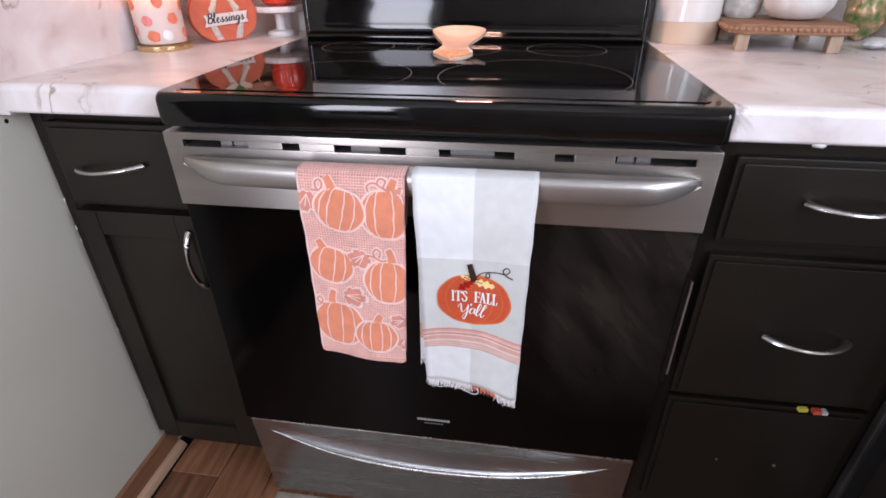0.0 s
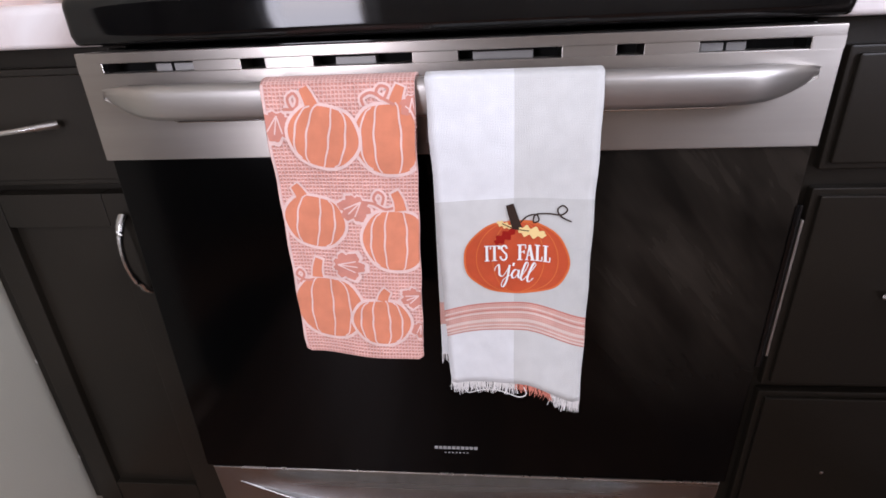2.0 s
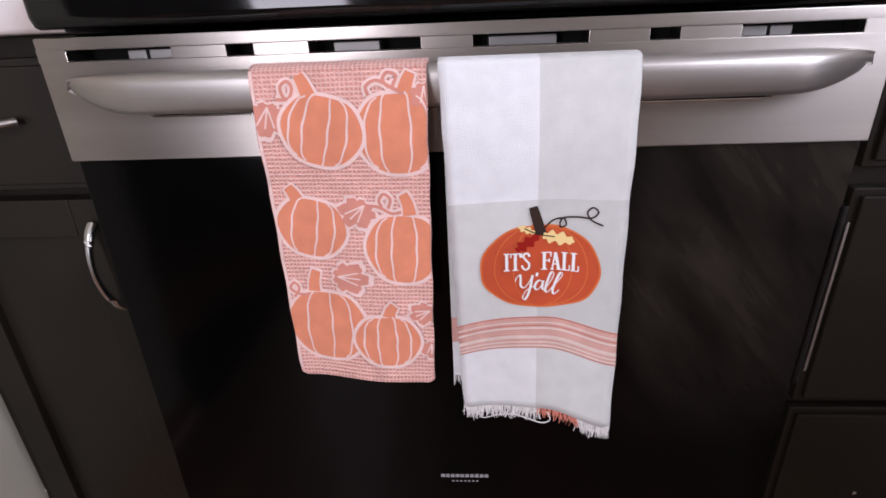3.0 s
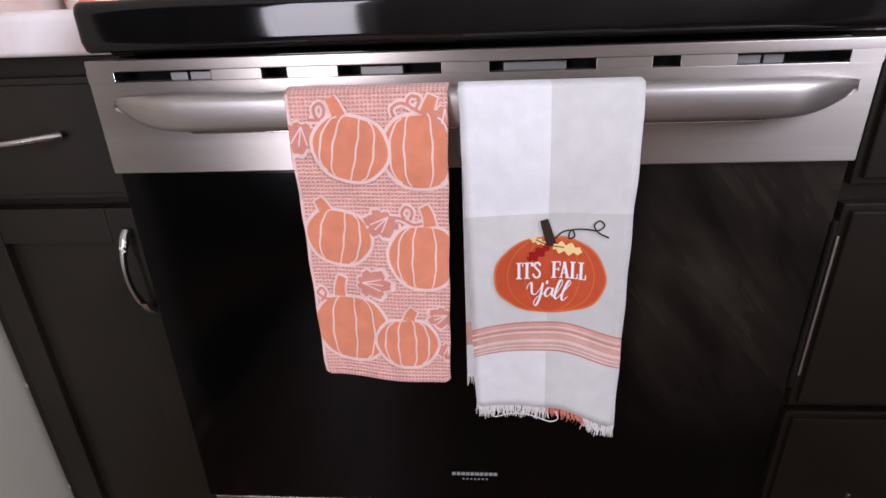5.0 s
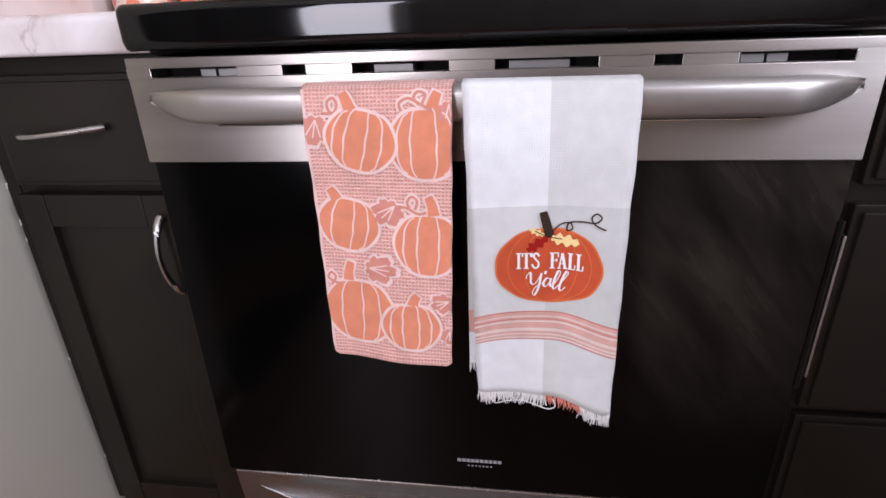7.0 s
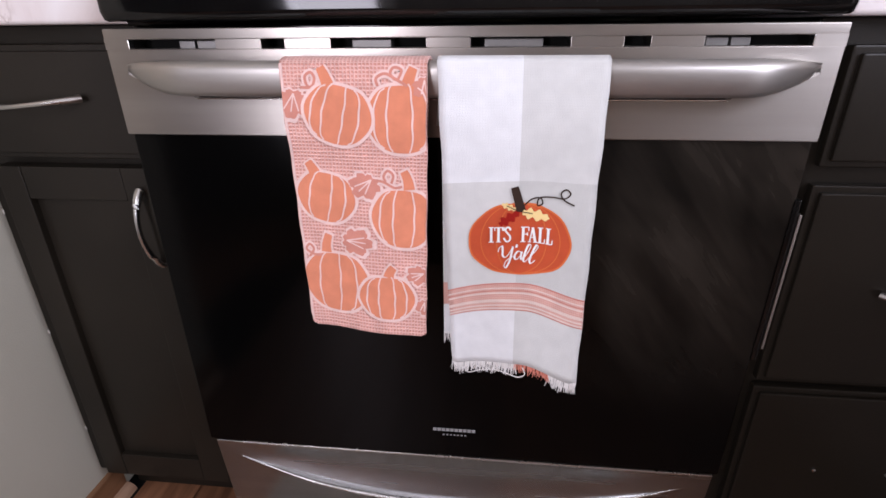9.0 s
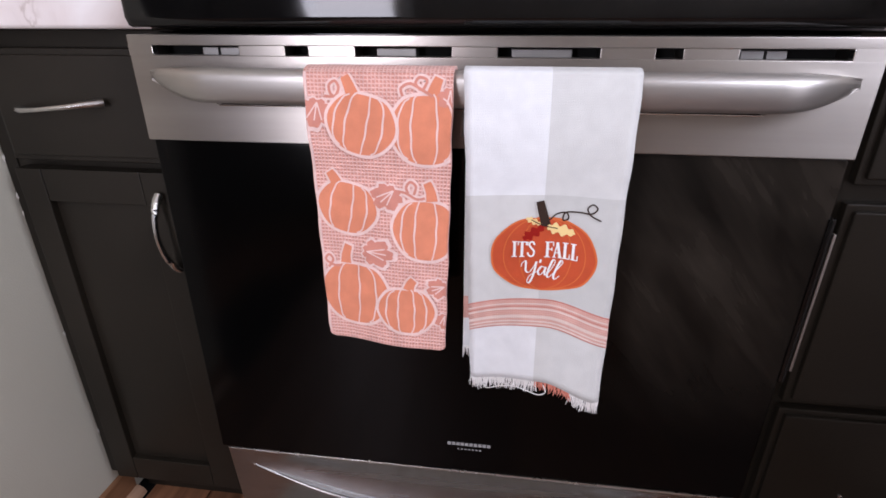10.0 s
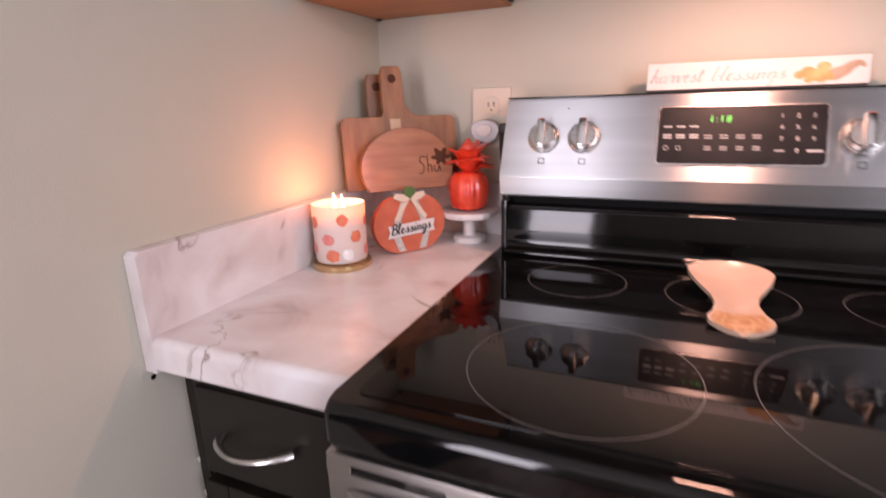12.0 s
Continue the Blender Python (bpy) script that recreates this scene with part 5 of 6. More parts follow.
# lit jar candle with a printed wrap
CX, CY = -0.613, 0.388
candle = thing("jar_candle", CX, CY, DECK, "lit jar candle with painted autumn fruit on gold lid", "candle")
part("lid", lathe([(0.0001, DECK), (0.051, DECK), (0.0525, DECK + 0.002), (0.0525, DECK + 0.009), (0.050, DECK + 0.011), (0.0001, DECK + 0.011)], CX, CY, 48), GOLD, candle, "gold metal lid under the jar")
jar = part("jar", lathe([(0.038, DECK + 0.0112), (0.0442, DECK + 0.014), (0.0456, DECK + 0.030), (0.0460, 1.030), (0.0453, 1.0315), (0.0440, 1.030), (0.0435, 0.945), (0.0405, 0.940), (0.0001, 0.940)], CX, CY, 56), WRAP, candle, "pale translucent printed glass")
part("wax", lathe([(0.0001, 0.9405), (0.0400, 0.9405), (0.0405, 1.008), (0.0370, 1.006), (0.0001, 1.004)], CX, CY, 40), WAX, candle, "melted cream wax")
for dx, dy in ((-0.010, 0.004), (0.012, -0.004)):
    part("wick", tube([(CX + dx, CY + dy, 1.003), (CX + dx, CY + dy, 1.014)], 0.0010, 6), INK, candle)
    part("flame", lathe([(0.0001, 1.012), (0.0034, 1.016), (0.0044, 1.022), (0.0030, 1.032), (0.0010, 1.043), (0.0001, 1.047)], CX + dx, CY + dy, 14), FLAME, candle, "bright yellow flame")


def on_jar(ang, z, off):
    return Vector((CX + (0.0460 + off) * math.cos(ang), CY + (0.0460 + off) * math.sin(ang), z))


def jar_spot(ang, z, r, material, ry=1.0, seed=0):
    rnd = random.Random(seed)
    bm = bmesh.new()
    wob = [1 + rnd.uniform(-0.09, 0.09) for _ in range(20)]
    hub = bm.verts.new(on_jar(ang, z, 0.0006))
    rows = []
    for t in (0.5, 1.0):
        rows.append([bm.verts.new(on_jar(ang + r * t * wob[k] * math.cos(2 * math.pi * k / 20) / 0.0475, z + ry * r * t * wob[k] * math.sin(2 * math.pi * k / 20), 0.0006)) for k in range(20)])
    for k in range(20):
        bm.faces.new((hub, rows[0][k], rows[0][(k + 1) % 20]))
        bm.faces.new((rows[0][k], rows[1][k], rows[1][(k + 1) % 20], rows[0][(k + 1) % 20]))
    part("painted_fruit", bm, material, jar)


FACE_ANG = math.atan2(-0.85, 0.52)
for i, (da, z, r, mt, ry) in enumerate(((-0.42, 0.975, 0.0125, PINK, 0.9), (-0.28, 0.947, 0.0145, CORAL, 0.85), (0.16, 1.008, 0.0115, CORAL, 1.0), (0.66, 0.978, 0.0125, CORAL, 1.0), (0.30, 0.948, 0.0125, CERAMIC_WHITE, 0.9),
                                         (-1.05, 1.003, 0.0120, CORAL, 1.0), (-1.20, 0.958, 0.0120, PINK, 1.0), (1.25, 0.950, 0.0130, PINK, 0.9), (1.35, 1.000, 0.0120, CORAL, 1.0))):
    jar_spot(FACE_ANG + da, z, r * 0.86, mt, ry, i)

# paddle boards across the corner
def corner_pose(x, y, z, turn, lean):
    return Matrix.Translation((x, y, z)) @ pose(0, 0, 0, 0, 0, turn) @ pose(0, 0, 0, 90 - lean)


def paddle_outline(w, h, hw, hh, r=0.014, hx=-0.011):
    pts = [(-w / 2, 0), (w / 2, 0), (w / 2, h - r)]
    pts += [(w / 2 - r + r * math.cos(radians(a)), h - r + r * math.sin(radians(a))) for a in (30, 60, 90)]
    pts += [(hw / 2 + 0.016, h), (hw / 2 + 0.005, h + 0.008), (hw / 2, h + 0.024), (hw / 2 * 0.92, h + hh - 0.010), (hw / 2 * 0.7, h + hh)]
    half = pts[2:]
    pts += [(-x, y) for x, y in half[::-1]]
    return [(x + hx * smooth01((y - h + 0.001) / 0.02), y) for x, y in pts]


def paddle(x, y, z, turn, lean, w, h, hw, hh, label):
    b_ = thing("cutting_board", x, y, z, label, "cutting board", "wooden boards in the corner")
    m = corner_pose(x, y, z, turn, lean)
    part("board", plate(paddle_outline(w, h, hw, hh), 0.014, m, 0.002), ACACIA, b_)
    part("hanging_hole", moved(lathe([(0.0001, 0.0141), (0.0085, 0.0141), (0.0085, 0.0148), (0.0001, 0.0149)], -0.011, h + hh - 0.024, 20), m), BURNT, b_, "dark drilled hanging hole")
    return b_, m


paddle(-0.634, 0.600, 1.0295, 47, 4, 0.140, 0.128, 0.042, 0.094, "narrow acacia paddle board leaning in the corner")
board, bm_pose = paddle(-0.5860, 0.586, 1.0295, 48, 7, 0.242, 0.140, 0.046, 0.096, "wide acacia paddle board with long handle")
for x0, x1 in ((-0.112, -0.094), (-0.022, 0.0), (0.066, 0.076)):
    part("pale_strip", moved(box(x0, x1, 0.004, 0.135, 0.0142, 0.0146), bm_pose), ACACIA_PALE if x0 == -0.022 else ACACIA, board, "pale sapwood strip" if x0 == -0.022 else "")
disc = [(0.098 * math.cos(radians(a)), max(-0.048, 0.090 * math.sin(radians(a)))) for a in range(-40, 221, 6)]
round_m = corner_pose(-0.5620, 0.554, 1.0715, 47, 7) @ Matrix.Diagonal((0.96, 0.86, 1.0, 1.0))
round_board = thing("round_board", -0.556, 0.553, 1.03, "round flat-bottomed wooden board with burnt lettering", "cutting board", "wooden boards in the corner")
part("board", plate(disc, 0.014, round_m, 0.002), ROUND_WOOD, round_board)
for pts, w in (([(0.030, 0.030), (0.018, 0.032), (0.014, 0.020), (0.024, 0.008), (0.020, -0.010), (0.010, -0.012)], 0.0012), ([(0.034, 0.036), (0.034, -0.010)], 0.0012), ([(0.034, 0.004), (0.042, 0.010), (0.044, -0.010)], 0.0012),
               ([(0.052, 0.008), (0.050, -0.004), (0.058, -0.010), (0.064, 0.006), (0.066, -0.010)], 0.0012)):
    part("burnt_stroke", moved(tube([(x * 0.85 + 0.013, y * 0.85 - 0.004, 0.0142) for x, y in spline(pts, 5)], w, 6, 0.4), round_m), BURNT, round_board, "burnt dark writing stroke")
leaf = []
for i in range(36):
    a = 2 * math.pi * i / 36
    r = 0.017 * (1 + 0.30 * math.cos(6 * a)) * (1 + 0.15 * math.sin(a))
    leaf.append((0.072 + r * math.cos(a), 0.019 + r * math.sin(a)))
part("burnt_leaf", plate(leaf, 0.0004, round_m @ pose(0, 0, 0.0141)), BURNT, round_board, "burnt maple leaf mark")

# wooden pumpkin plaque
PM = Matrix.Translation((-0.541, 0.509, DECK)) @ pose(0, 0, 0, 0, 0, 56) @ pose(0, 0, 0, 86) @ Matrix.Diagonal((1.14, 1.06, 1.0, 1.0))
plaque = thing("pumpkin_plaque", -0.546, 0.498, DECK, "orange wooden pumpkin plaque with cream bow and banner", "decoration")
outline = []
for i in range(56):
    a = 2 * math.pi * i / 56
    r = 1 - 0.06 * math.exp(-((a - 0.5 * math.pi) / 0.3) ** 2)
    outline.append((0.068 * math.copysign(abs(math.cos(a)) ** 0.85, math.cos(a)) * r, max(0.0, 0.0515 + 0.0545 * math.sin(a) * r)))
body = part("body", plate(outline, 0.016, PM, 0.003), ORANGE_PAINT, plaque)
for sx in (-1, 1):
    strip = [(sx * x, y) for x, y in ((0.004, 0.094), (0.015, 0.094), (0.030, 0.060), (0.034, 0.030), (0.026, 0.004), (0.012, 0.004), (0.022, 0.030), (0.018, 0.060))]
    part("ribbon", plate(strip, 0.0010, PM @ pose(0, 0, 0.0162)), SILVER_BUFFALO, body, "grey checked ribbon")
for sx in (-1, 1):
    loop = [(sx * x, y) for x, y in ((0.000, 0.096), (0.012, 0.106), (0.027, 0.108), (0.030, 0.100), (0.020, 0.094), (0.006, 0.090))]
    part("bow_loop", plate(loop, 0.005, PM @ pose(0, 0, 0.0174), 0.0015), CREAM, plaque, "cream ribbon bow loop")
    tail = [(sx * x, y) for x, y in ((0.002, 0.093), (0.010, 0.092), (0.032, 0.062), (0.024, 0.058))]
    part("bow_tail", plate(tail, 0.002, PM @ pose(0, 0, 0.0176), 0.0006), CREAM, plaque)
part("stem", plate([(-0.011, 0.094), (0.009, 0.094), (0.012, 0.108), (0.009, 0.117), (-0.004, 0.118), (-0.010, 0.108)], 0.010, PM @ pose(0, 0, 0.010), 0.003), LEAF_GREEN, plaque, "dark green stem")
banner = [(-0.046, 0.030), (0.044, 0.034), (0.041, 0.043), (0.045, 0.056), (-0.044, 0.052), (-0.041, 0.041)]
sign = part("banner", plate(banner, 0.003, PM @ pose(0, 0, 0.0178), 0.0006), SIGN_WHITE, plaque, "cream banner with lettering")
part("lettering", moved(script_words("Blessings", 0.076, 0.0088, 0.0028, 0.0012, 0.2), PM @ pose(-0.002, 0.0425, 0.0213, 0, 0, 2.5)), INK, sign, "black script lettering")

# small white stand with a red ceramic pumpkin
SX, SY = -0.455, 0.616
stand = thing("cake_stand", SX, SY, DECK, "small white wooden cake stand with scalloped plate", "cake stand")
part("base", lathe([(0.0001, DECK), (0.033, DECK), (0.034, DECK + 0.004), (0.031, DECK + 0.010), (0.016, DECK + 0.013), (0.0001, DECK + 0.013)], SX, SY, 40), STAND_WHITE, stand)
part("column", lathe([(0.014, DECK + 0.0125), (0.012, DECK + 0.018), (0.0115, 0.962), (0.016, 0.969), (0.0001, 0.9692)], SX, SY, 28), STAND_WHITE, stand)
part("plate", lathe([(0.0001, 0.969), (0.050, 0.969), (0.057, 0.972), (0.0595, 0.978), (0.058, 0.9835), (0.054, 0.9825), (0.0001, 0.9825)], SX, SY, 96, lambda a, i: 1 + (0.022 * abs(math.sin(10 * a)) if i in (2, 3, 4) else 0)), STAND_WHITE, stand, "scalloped plate")
red = thing("ceramic_pumpkin", SX, SY, 0.983, "glossy red pumpkin with leafy top on the stand", "decoration")
prof = [(0.0001, 0.9832), (0.024, 0.9832), (0.037, 0.990), (0.0425, 1.008), (0.0435, 1.028), (0.040, 1.046), (0.030, 1.058), (0.014, 1.061), (0.0001, 1.060)]
part("body", lathe(prof, SX, SY, 90, lambda a, i: 0.93 + 0.055 * (abs(math.cos(5.5 * a)) - 0.6)), RED_GLAZE, red)
rnd = random.Random(11)
for k in range(26):
    a, tier = 2 * math.pi * k / 26 * 2.4, k / 26
    ln, rise = 0.036 + 0.018 * (1 - tier), 0.022 + 0.036 * tier
    d_ = Vector((math.cos(a), math.sin(a), 0))
    base_p = Vector((SX, SY, 1.056 + 0.010 * tier))
    pts = [base_p + d_ * 0.006, base_p + d_ * ln * 0.55 + Vector((0, 0, rise * 0.75)), base_p + d_ * ln + Vector((0, 0, rise * (0.55 + 0.5 * tier) + rnd.uniform(-0.004, 0.004)))]
    part("leaf", tube([tuple(p) for p in pts], [0.0060, 0.0145, 0.0030], 8, 0.26), RED_GLAZE, red)

# wall socket, night light and black plug
socket = thing("wall_socket", -0.4325, 0.70, 1.19, "ivory double wall socket plate", "socket")
part("plate", plate(rounded_rect(0.082, 0.120, 0.004), 0.005, pose(-0.4325, 0.6998, 1.160, 90), 0.0015), IVORY, socket)
for z in (1.185, 1.137):
    part("outlet", plate(rounded_rect(0.033, 0.034, 0.010), 0.0065, pose(-0.4325, 0.6996, z, 90), 0.001), IVORY, socket)
for x in (-0.4385, -0.4265):
    part("slot", box(x - 0.001, x + 0.001, 0.6925, 0.6935, 1.183, 1.192), PLASTIC_BLACK, socket)
part("slot", moved(lathe([(0.0001, 0), (0.0022, 0), (0.0001, 0.0008)], 0, 0, 12), pose(-0.4325, 0.6932, 1.1765, 90)), PLASTIC_BLACK, socket)
part("screw", moved(lathe([(0.0001, 0), (0.003, 0), (0.0001, 0.0012)], 0, 0, 12), pose(-0.4325, 0.6950, 1.211, 90)), IVORY, socket)
night = thing("night_light", -0.4395, 0.69, 1.137, "pale grey plug-in night light in the socket", "night light")
shell = [(0.031 * math.cos(2 * math.pi * k / 40), 0.026 * math.sin(2 * math.pi * k / 40) * (1.15 if math.sin(2 * math.pi * k / 40) < 0 else 0.75)) for k in range(40)]
part("shell", plate(shell, 0.024, pose(-0.4395, 0.6930, 1.139, 90), 0.006), PLASTIC_GREY, night)
part("lens", plate([(x * 0.52, y * 0.5) for x, y in shell], 0.003, pose(-0.4395, 0.6688, 1.139, 90), 0.001), CERAMIC_WHITE, night, "white oval lens")
lead = thing("plug_lead", -0.4005, 0.68, 1.14, "black plug with lead running behind the range", "cable")
part("plug", box(-0.4085, -0.3925, 0.668, 0.693, 1.128, 1.150, 0.004), PLASTIC_BLACK, lead)
part("lead", tube([(-0.4005, 0.662, 1.132), (-0.399, 0.655, 1.105), (-0.398, 0.665, 1.060), (-0.398, 0.672, 1.00), (-0.398, 0.674, 0.925)], 0.0045, 8), PLASTIC_BLACK, lead)

# ---- on the range ----
# sign leaning on the wall over the control panel
SM = Matrix.Translation((0.0185, 0.652, 1.1982)) @ pose(0, 0, 0, 0, 0, -1.0) @ pose(0, 0, 0, 76)
harvest = thing("wooden_sign", 0.0185, 0.652, 1.1982, "white sign with silver lettering and painted cornucopia", "sign")
part("board", plate([(-0.154, 0), (0.154, 0), (0.154, 0.043), (-0.154, 0.045)], 0.016, SM, 0.0015), SIGN_WHITE, harvest)
for words, x, w in (("harvest", -0.109, 0.080), ("blessings", -0.004, 0.104)):
    part("lettering", moved(script_words(words, w, 0.0115, 0.0022, 0.0008, 0.3), SM @ pose(x, 0.0175, 0.0163)), SIGN_INK, harvest, "silver grey script lettering")
for x, y, r in ((0.066, 0.016, 0.008), (0.076, 0.020, 0.010), (0.088, 0.015, 0.012), (0.096, 0.027, 0.009), (0.094, 0.010, 0.008), (0.106, 0.014, 0.010), (0.078, 0.008, 0.006)):
    part("painted_gourd", plate([(r * math.cos(2 * math.pi * k / 20), r * 0.8 * math.sin(2 * math.pi * k / 20)) for k in range(20)], 0.0003 + 0.0001 * r * 1000 / 10, SM @ pose(x, y, 0.0162)), GOURD, harvest)
horn = spline([(0.108, 0.014), (0.122, 0.020), (0.132, 0.028), (0.142, 0.030), (0.147, 0.024)], 5)
part("painted_horn", moved(tube([(x, y, 0.0163) for x, y in horn], [0.010 - 0.0085 * i / len(horn) for i in range(len(horn))], 8, 0.1, (0, 0, 1)), SM), RISER_LEG, harvest, "pale brown horn of plenty")

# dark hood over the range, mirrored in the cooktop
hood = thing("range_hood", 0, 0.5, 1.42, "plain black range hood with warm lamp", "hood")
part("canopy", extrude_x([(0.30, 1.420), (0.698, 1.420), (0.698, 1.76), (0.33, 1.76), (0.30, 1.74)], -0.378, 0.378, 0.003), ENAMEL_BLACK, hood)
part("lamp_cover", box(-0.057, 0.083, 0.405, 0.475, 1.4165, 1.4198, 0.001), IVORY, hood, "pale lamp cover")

# peach spoon rest
rest = thing("spoon_rest", 0.0, 0.38, TOP, "peach glazed spoon rest with rust leaf pattern", "spoon rest")


def rest_half(s):
    if s > 0.78:
        return 0.053 * math.sqrt(max(0.0, 1 - ((s - 0.78) / 0.224) ** 2))
    keys = ((0.0, 0.006), (0.04, 0.022), (0.10, 0.035), (0.16, 0.036), (0.24, 0.029), (0.36, 0.0245), (0.48, 0.0275), (0.60, 0.039), (0.70, 0.049), (0.78, 0.053))
    for (a, p), (b, q) in zip(keys, keys[1:]):
        if s <= b:
            return p + (q - p) * (s - a) / (b - a)
    return 0.053


def rest_point(s, w, under):
    h = rest_half(s)
    reach = min(1.0, math.hypot(w * h / 0.053, (s - 0.78) / 0.224 if s > 0.78 else 0.0))
    bowl = 0.013 * reach ** 2.2 * smooth01((s - 0.35) / 0.4) + 0.004 * abs(w) ** 2 * (1 - smooth01((s - 0.5) / 0.3))
    z = 0.9262 + 0.020 * s + bowl - 0.003 * smooth01((0.12 - s) / 0.12)
    return Vector((-0.002 + 0.004 * (1 - s) + h * w, 0.281 + 0.186 * s, z - under))


def rest_sheet(under, s0=0.0, s1=1.0, ws=1.0):
    return [[rest_point(s, w * ws, under) for w in lin(16, -1, 1)] for s in lin(36, s0, s1)]


bm = bmesh.new()
top_rows = [[bm.verts.new(p) for p in r] for r in rest_sheet(0.0)]
low_rows = [[bm.verts.new(p) for p in r] for r in rest_sheet(0.0055)]
for rows, flip in ((top_rows, False), (low_rows, True)):
    for a, b in zip(rows, rows[1:]):
        for i in range(16):
            q = (a[i], a[i + 1], b[i + 1], b[i])
            bm.faces.new(q[::-1] if flip else q)
for a, b in zip(range(36), range(1, 37)):
    for i in (0, 16):
        bm.faces.new((top_rows[a][i], top_rows[b][i], low_rows[b][i], low_rows[a][i]))
for r in (0, 36):
    for i in range(16):
        bm.faces.new((top_rows[r][i], top_rows[r][i + 1], low_rows[r][i + 1], low_rows[r][i]))
part("dish", bm, PEACH, rest, "", 60)
part("leaf_print", loft(rest_sheet(-0.0006, 0.045, 0.25, 0.86), closed=False, caps=False), RUST, rest, "printed rust leaves")
for x, y in ((-0.022, 0.307), (0.022, 0.307), (-0.020, 0.430), (0.020, 0.430)):
    part("foot", lathe([(0.0001, TOP + 0.0014), (0.004, TOP + 0.0014), (0.0050, 0.9245 + 0.13 * (y - 0.307)), (0.0001, 0.9247 + 0.13 * (y - 0.307))], x, y, 14), PEACH, rest)

# ---- on the right worktop ----
JX, JY = 0.462, 0.596
jug = thing("jug", JX, JY, DECK, "white glazed jug with bare tan clay base", "jug")
jprof = [(0.0001, DECK), (0.065, DECK), (0.067, DECK + 0.004), (0.0668, 0.961)]
part("clay_base", lathe(jprof + [(0.0001, 0.9612)], JX, JY, 56), CERAMIC_TAN, jug, "bare tan clay base")


def spout(a, i):
    d_ = abs(((a - math.pi) + math.pi) % (2 * math.pi) - math.pi)
    pull = (0, 0, 0, 0, 0.0, 0.06, 0.22, 0.42, 0.42, 0.20, 0, 0)[i] if i < 12 else 0
    return 1 + pull * math.exp(-(d_ / 0.42) ** 2)


part("glazed_body", lathe([(0.0669, 0.9614), (0.0670, 0.985), (0.0665, 1.020), (0.0600, 1.060), (0.0530, 1.095), (0.0480, 1.125), (0.0465, 1.145), (0.0470, 1.164), (0.0445, 1.164), (0.0440, 1.140), (0.050, 1.090), (0.060, 1.0), (0.0001, 0.975)], JX, JY, 64, spout), CERAMIC_WHITE, jug, "white glazed body with pouring lip")
hpts = spline([(0.045, 1.150), (0.085, 1.148), (0.100, 1.110), (0.090, 1.060), (0.062, 1.030)], 6)
part("handle", tube([(JX + x * 0.92, JY + x * 0.35, z) for x, z in hpts], 0.0075, 10), CERAMIC_WHITE, jug)
for nm, mt, dx, dy, lx, ly, top, r, lab in (("wooden_spoon", SPOON_WOOD, -0.012, 0.006, -0.030, 0.03, 1.345, 0.0065, "dark red wooden spoon standing in the jug"), ("wooden_spatula", SPOON_WOOD, 0.012, 0.012, 0.030, 0.03, 1.335, 0.0065, "dark wooden spatula standing in the jug"),
                                            ("twisted_skewer", NICKEL, 0.004, -0.012, 0.008, 0.010, 1.300, 0.0024, "twisted metal utensil standing in the jug")):
    u_ = thing(nm, JX + dx, JY + dy, 0.98, lab, "utensil", "utensils in the jug")
    a, b = Vector((JX + dx, JY + dy, 0.977)), Vector((JX + lx, JY + ly, top))
    if nm == "twisted_skewer":
        pts = [a.lerp(b, t) + Vector((0.002 * math.cos(60 * t), 0.002 * math.sin(60 * t), 0)) for t in lin(60)]
        part("shaft", tube(pts, r, 6), mt, u_)
    else:
        part("shaft", tube([a, a.lerp(b, 0.5), b], r, 10), mt, u_)
        part("head", tube([b, b + (b - a) * 0.06, b + (b - a) * 0.18, b + (b - a) * 0.24], [r, 0.020, 0.022, 0.008], 14, 0.3), mt, u_)

# carved riser tray
RM = pose(0.626, 0.543, 0, 0, 0, -6)
riser = thing("wooden_riser", 0.634, 0.56, DECK, "carved brown wooden riser tray on pale legs", "riser")
octo = [(-0.106, -0.080), (-0.080, -0.098), (0.080, -0.098), (0.106, -0.080), (0.106, 0.080), (0.080, 0.098), (-0.080, 0.098), (-0.106, 0.080)]
part("tray", plate(octo, 0.018, RM @ pose(0, 0, 0.949), 0.003), RISER_WOOD, riser)
for x, y in ((-0.078, -0.078), (0.078, -0.078), (-0.078, 0.078), (0.078, 0.078)):
    part("leg", moved(box(x - 0.011, x + 0.011, y - 0.011, y + 0.011, DECK, 0.9485, 0.002), RM), RISER_LEG, riser, "pale square wooden leg")
bead = bmesh.new()
bmesh.ops.create_icosphere(bead, subdivisions=2, radius=0.0044)
bead_mesh = mesh_of("bead", bead, BEAD_WOOD)
for (x0, y0), (x1, y1) in zip(octo, octo[1:] + octo[:1]):
    n = max(2, int(math.hypot(x1 - x0, y1 - y0) / 0.0105))
    for k in range(n):
        t = (k + 0.5) / n
        ob = new("bead", bead_mesh)
        ob.parent, ob.matrix_parent_inverse = riser, riser.matrix_basis.inverted()
        ob.matrix_basis = RM @ pose((x0 + (x1 - x0) * t) * 1.01, (y0 + (y1 - y0) * t) * 1.005, 0.9585)
RISE = 0.9672
white_p = thing("white_pumpkin", 0.652, 0.545, RISE, "ribbed white decorative pumpkin on the riser", "decoration")
wp = [(0.0001, RISE + 0.006), (0.022, RISE), (0.046, RISE + 0.006), (0.060, RISE + 0.024), (0.062, RISE + 0.042), (0.054, RISE + 0.064), (0.034, RISE + 0.078), (0.012, RISE + 0.074), (0.0001, RISE + 0.072)]
part("body", lathe(wp, 0.652, 0.545, 96, lambda a, i: 1 + 0.05 * (abs(math.cos(5 * a)) - 0.6)), PORCELAIN_PUMPKIN, white_p)
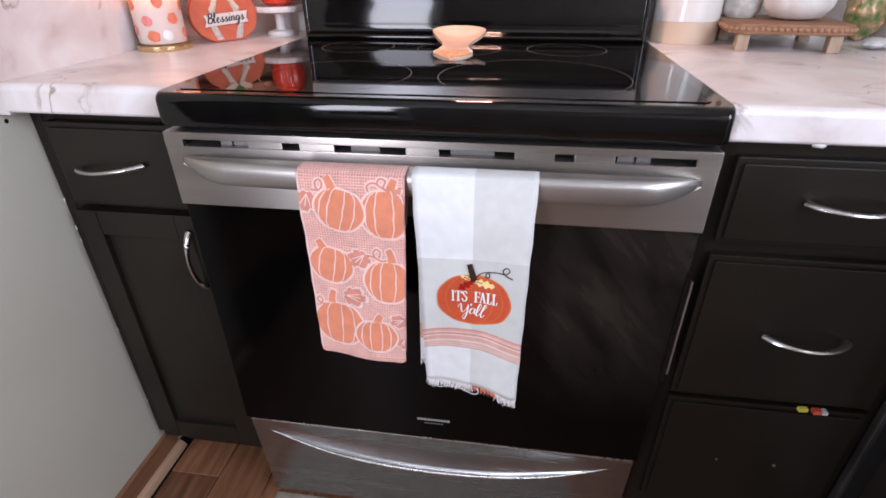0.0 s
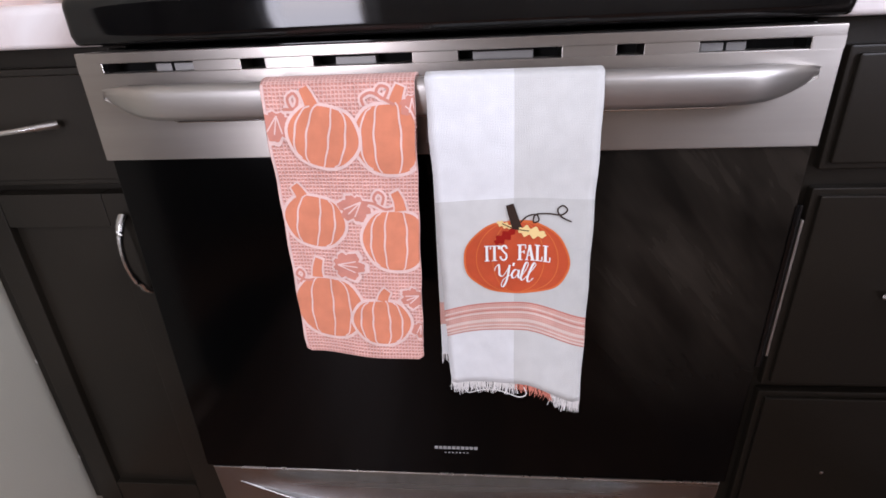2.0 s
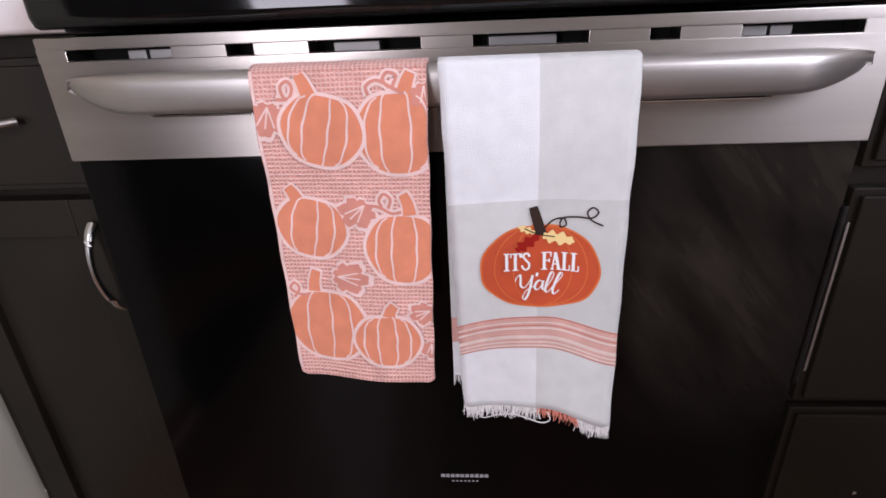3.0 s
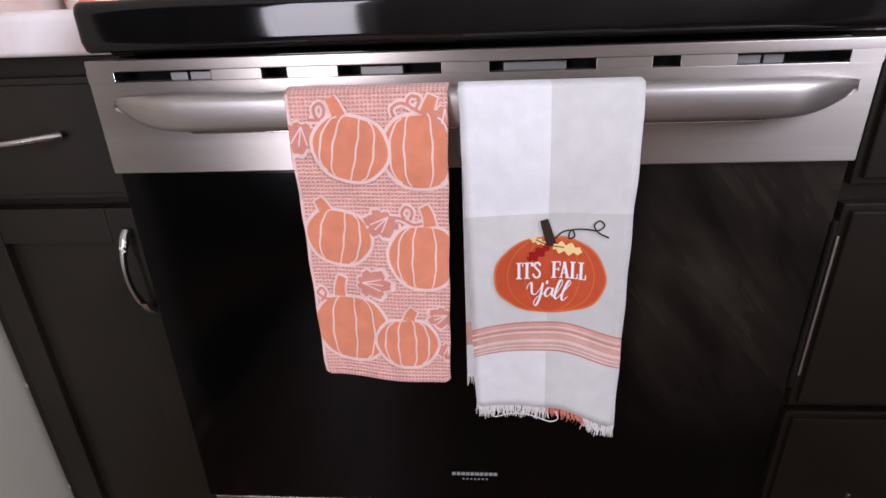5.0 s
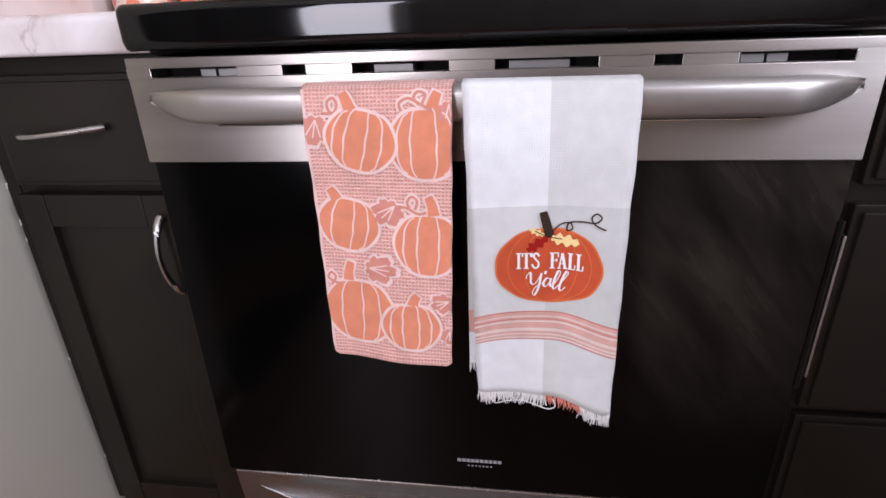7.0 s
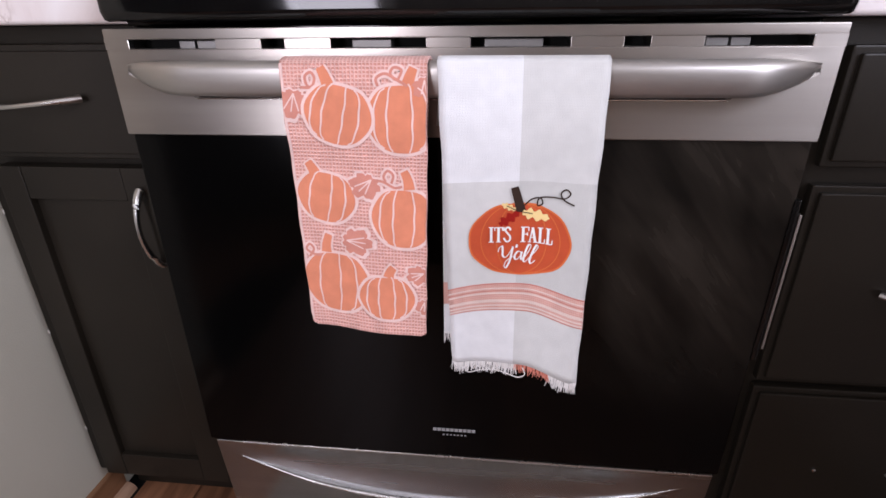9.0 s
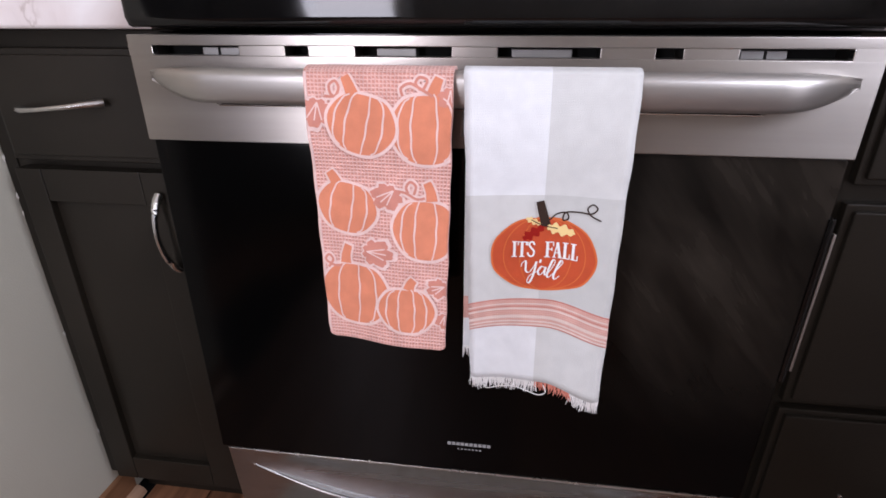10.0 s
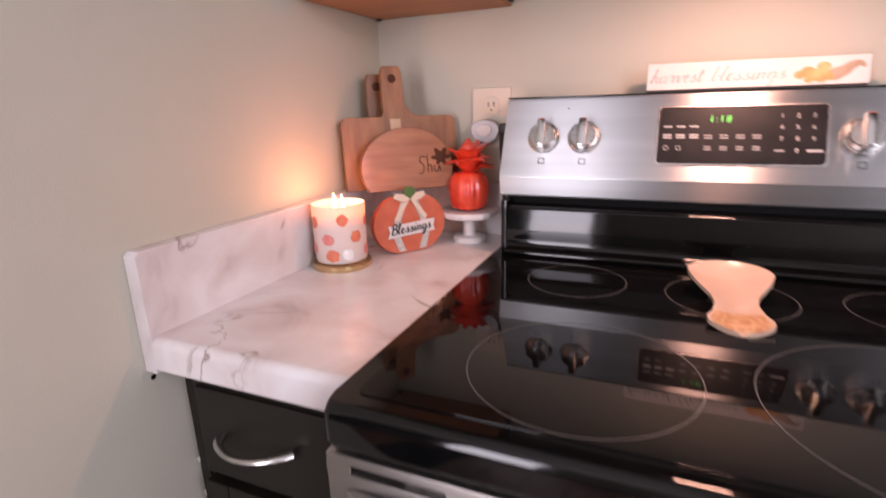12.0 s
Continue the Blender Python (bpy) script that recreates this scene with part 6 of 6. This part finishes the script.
part("stem", tube([(0.652, 0.545, RISE + 0.070), (0.654, 0.546, RISE + 0.086), (0.660, 0.548, RISE + 0.098)], [0.008, 0.005, 0.006], 10), RISER_LEG, white_p)
bm = lathe([(0.0001, RISE), (0.026, RISE), (0.034, RISE + 0.012), (0.036, RISE + 0.030), (0.030, RISE + 0.050), (0.020, RISE + 0.058), (0.0001, RISE + 0.058)], 0.565, 0.585, 32)
merge(bm, lathe([(0.0001, RISE + 0.0575), (0.024, RISE + 0.060), (0.031, RISE + 0.074), (0.026, RISE + 0.090), (0.0001, RISE + 0.094)], 0.565, 0.580, 28))
solid("stoneware_figurine", bm, FIGURE_GREY, "small rounded grey speckled figurine on the riser", "figurine")
hat = thing("red_cap", 0.565, 0.58, RISE + 0.085, "red pointed cap over the grey figurine", "decoration")
part("cap", lathe([(0.0001, RISE + 0.0945), (0.028, RISE + 0.088), (0.030, RISE + 0.094), (0.022, RISE + 0.118), (0.010, RISE + 0.142), (0.0001, RISE + 0.150)], 0.565, 0.580, 24), RED_GLAZE, hat)
part("flower", moved(lathe([(0.0001, 0), (0.021, 0.0), (0.023, 0.004), (0.014, 0.007), (0.0001, 0.005)], 0, 0, 40, lambda a, i: 1 + 0.10 * math.cos(9 * a)), pose(0.553, 0.547, RISE + 0.076, 90, 0, -8)), CREAM, hat, "cream ring flower")
part("flower", moved(lathe([(0.0001, 0), (0.017, 0.0), (0.019, 0.004), (0.012, 0.007), (0.0001, 0.005)], 0, 0, 40, lambda a, i: 1 + 0.10 * math.cos(9 * a)), pose(0.590, 0.549, RISE + 0.083, 90, 0, 18)), CREAM, hat, "cream ring flower")
part("flower_eye", moved(lathe([(0.0001, 0), (0.005, 0.0), (0.0001, 0.004)], 0, 0, 16), pose(0.592, 0.5435, RISE + 0.083, 90, 0, 18)), SPOON_WOOD, hat)
part("flower_eye", moved(lathe([(0.0001, 0), (0.006, 0.0), (0.0001, 0.004)], 0, 0, 16), pose(0.552, 0.5405, RISE + 0.076, 90, 0, -8)), SPOON_WOOD, hat, "dark flower centre")


def crumpled(x, y, z, sx, sy, sz, seed, turn):
    rnd_ = random.Random(seed)
    bm_ = bmesh.new()
    bmesh.ops.create_icosphere(bm_, subdivisions=4, radius=1)
    for v in bm_.verts:
        k = 1 + 0.16 * noise.noise(v.co * 2.2 + Vector((seed, 0, 0))) + 0.10 * noise.noise(v.co * 6 + Vector((0, seed, 0)))
        v.co = Vector((v.co.x * sx, v.co.y * sy, v.co.z * sz)) * k
    low = min(v.co.z for v in bm_.verts)
    return moved(bm_, pose(x, y, z - low, 0, 0, turn))


solid("sweet_bag", crumpled(0.830, 0.630, DECK, 0.045, 0.032, 0.055, 3, 12), FOIL_GREEN, "crumpled green foil sweet bag on the worktop", "bag")
solid("sweet_bag", crumpled(0.915, 0.620, DECK, 0.045, 0.034, 0.058, 7, -15), FOIL_RED, "crumpled brown and red foil bag on the worktop", "bag")
solid("clear_wrapper", crumpled(0.800, 0.510, DECK, 0.030, 0.022, 0.010, 9, 30), FOIL_CLEAR, "crumpled clear white wrapper on the worktop", "wrapper")
wrapper = thing("sweet_wrapper", 0.652, 0.045, 0.405, "yellow and red wrapper caught above a drawer", "wrapper")
part("yellow_piece", moved(box(-0.009, 0.006, 0.001, 0.009, -0.0040, 0.0030, 0.0006), pose(0.637, 0.043, 0.4080, 3, 3, 8)), FOIL_YELLOW, wrapper)
part("red_piece", moved(box(-0.006, 0.006, -0.001, 0.010, -0.0042, 0.0034, 0.0006), pose(0.656, 0.042, 0.4080, -4, -4, 0)), MARK_RED, wrapper)
part("white_piece", moved(box(-0.004, 0.004, -0.001, 0.010, -0.0038, 0.0024, 0.0005), pose(0.668, 0.042, 0.4080, 3, 5, 0)), FOIL_CLEAR, wrapper)

# ---- floor planks ----
random.seed(21)
meshes = {}
x = -2.50
while x < 1.38:
    w = 0.123
    y = -1.8 - random.uniform(0, 0.5)
    while y < 0.70:
        ln = random.choice((0.9, 1.2))
        y0, y1 = max(-1.8, y), min(0.70, y + ln)
        size = round(y1 - y0, 3)
        if size > 0.05 and not (y1 > -0.48 and x + w > -0.81 and x < -0.69):
            if size not in meshes:
                meshes[size] = mesh_of("plank", box(-w / 2 + 0.0008, w / 2 - 0.0008, 0.0008, size - 0.0008, -0.010, 0.0, 0.0012, 1), FLOOR_WOOD, 30)
            ob = new("plank", meshes[size])
            ob.parent = floor
            ob.location = (x + w / 2, y0, 0)
        y += ln
    x += w
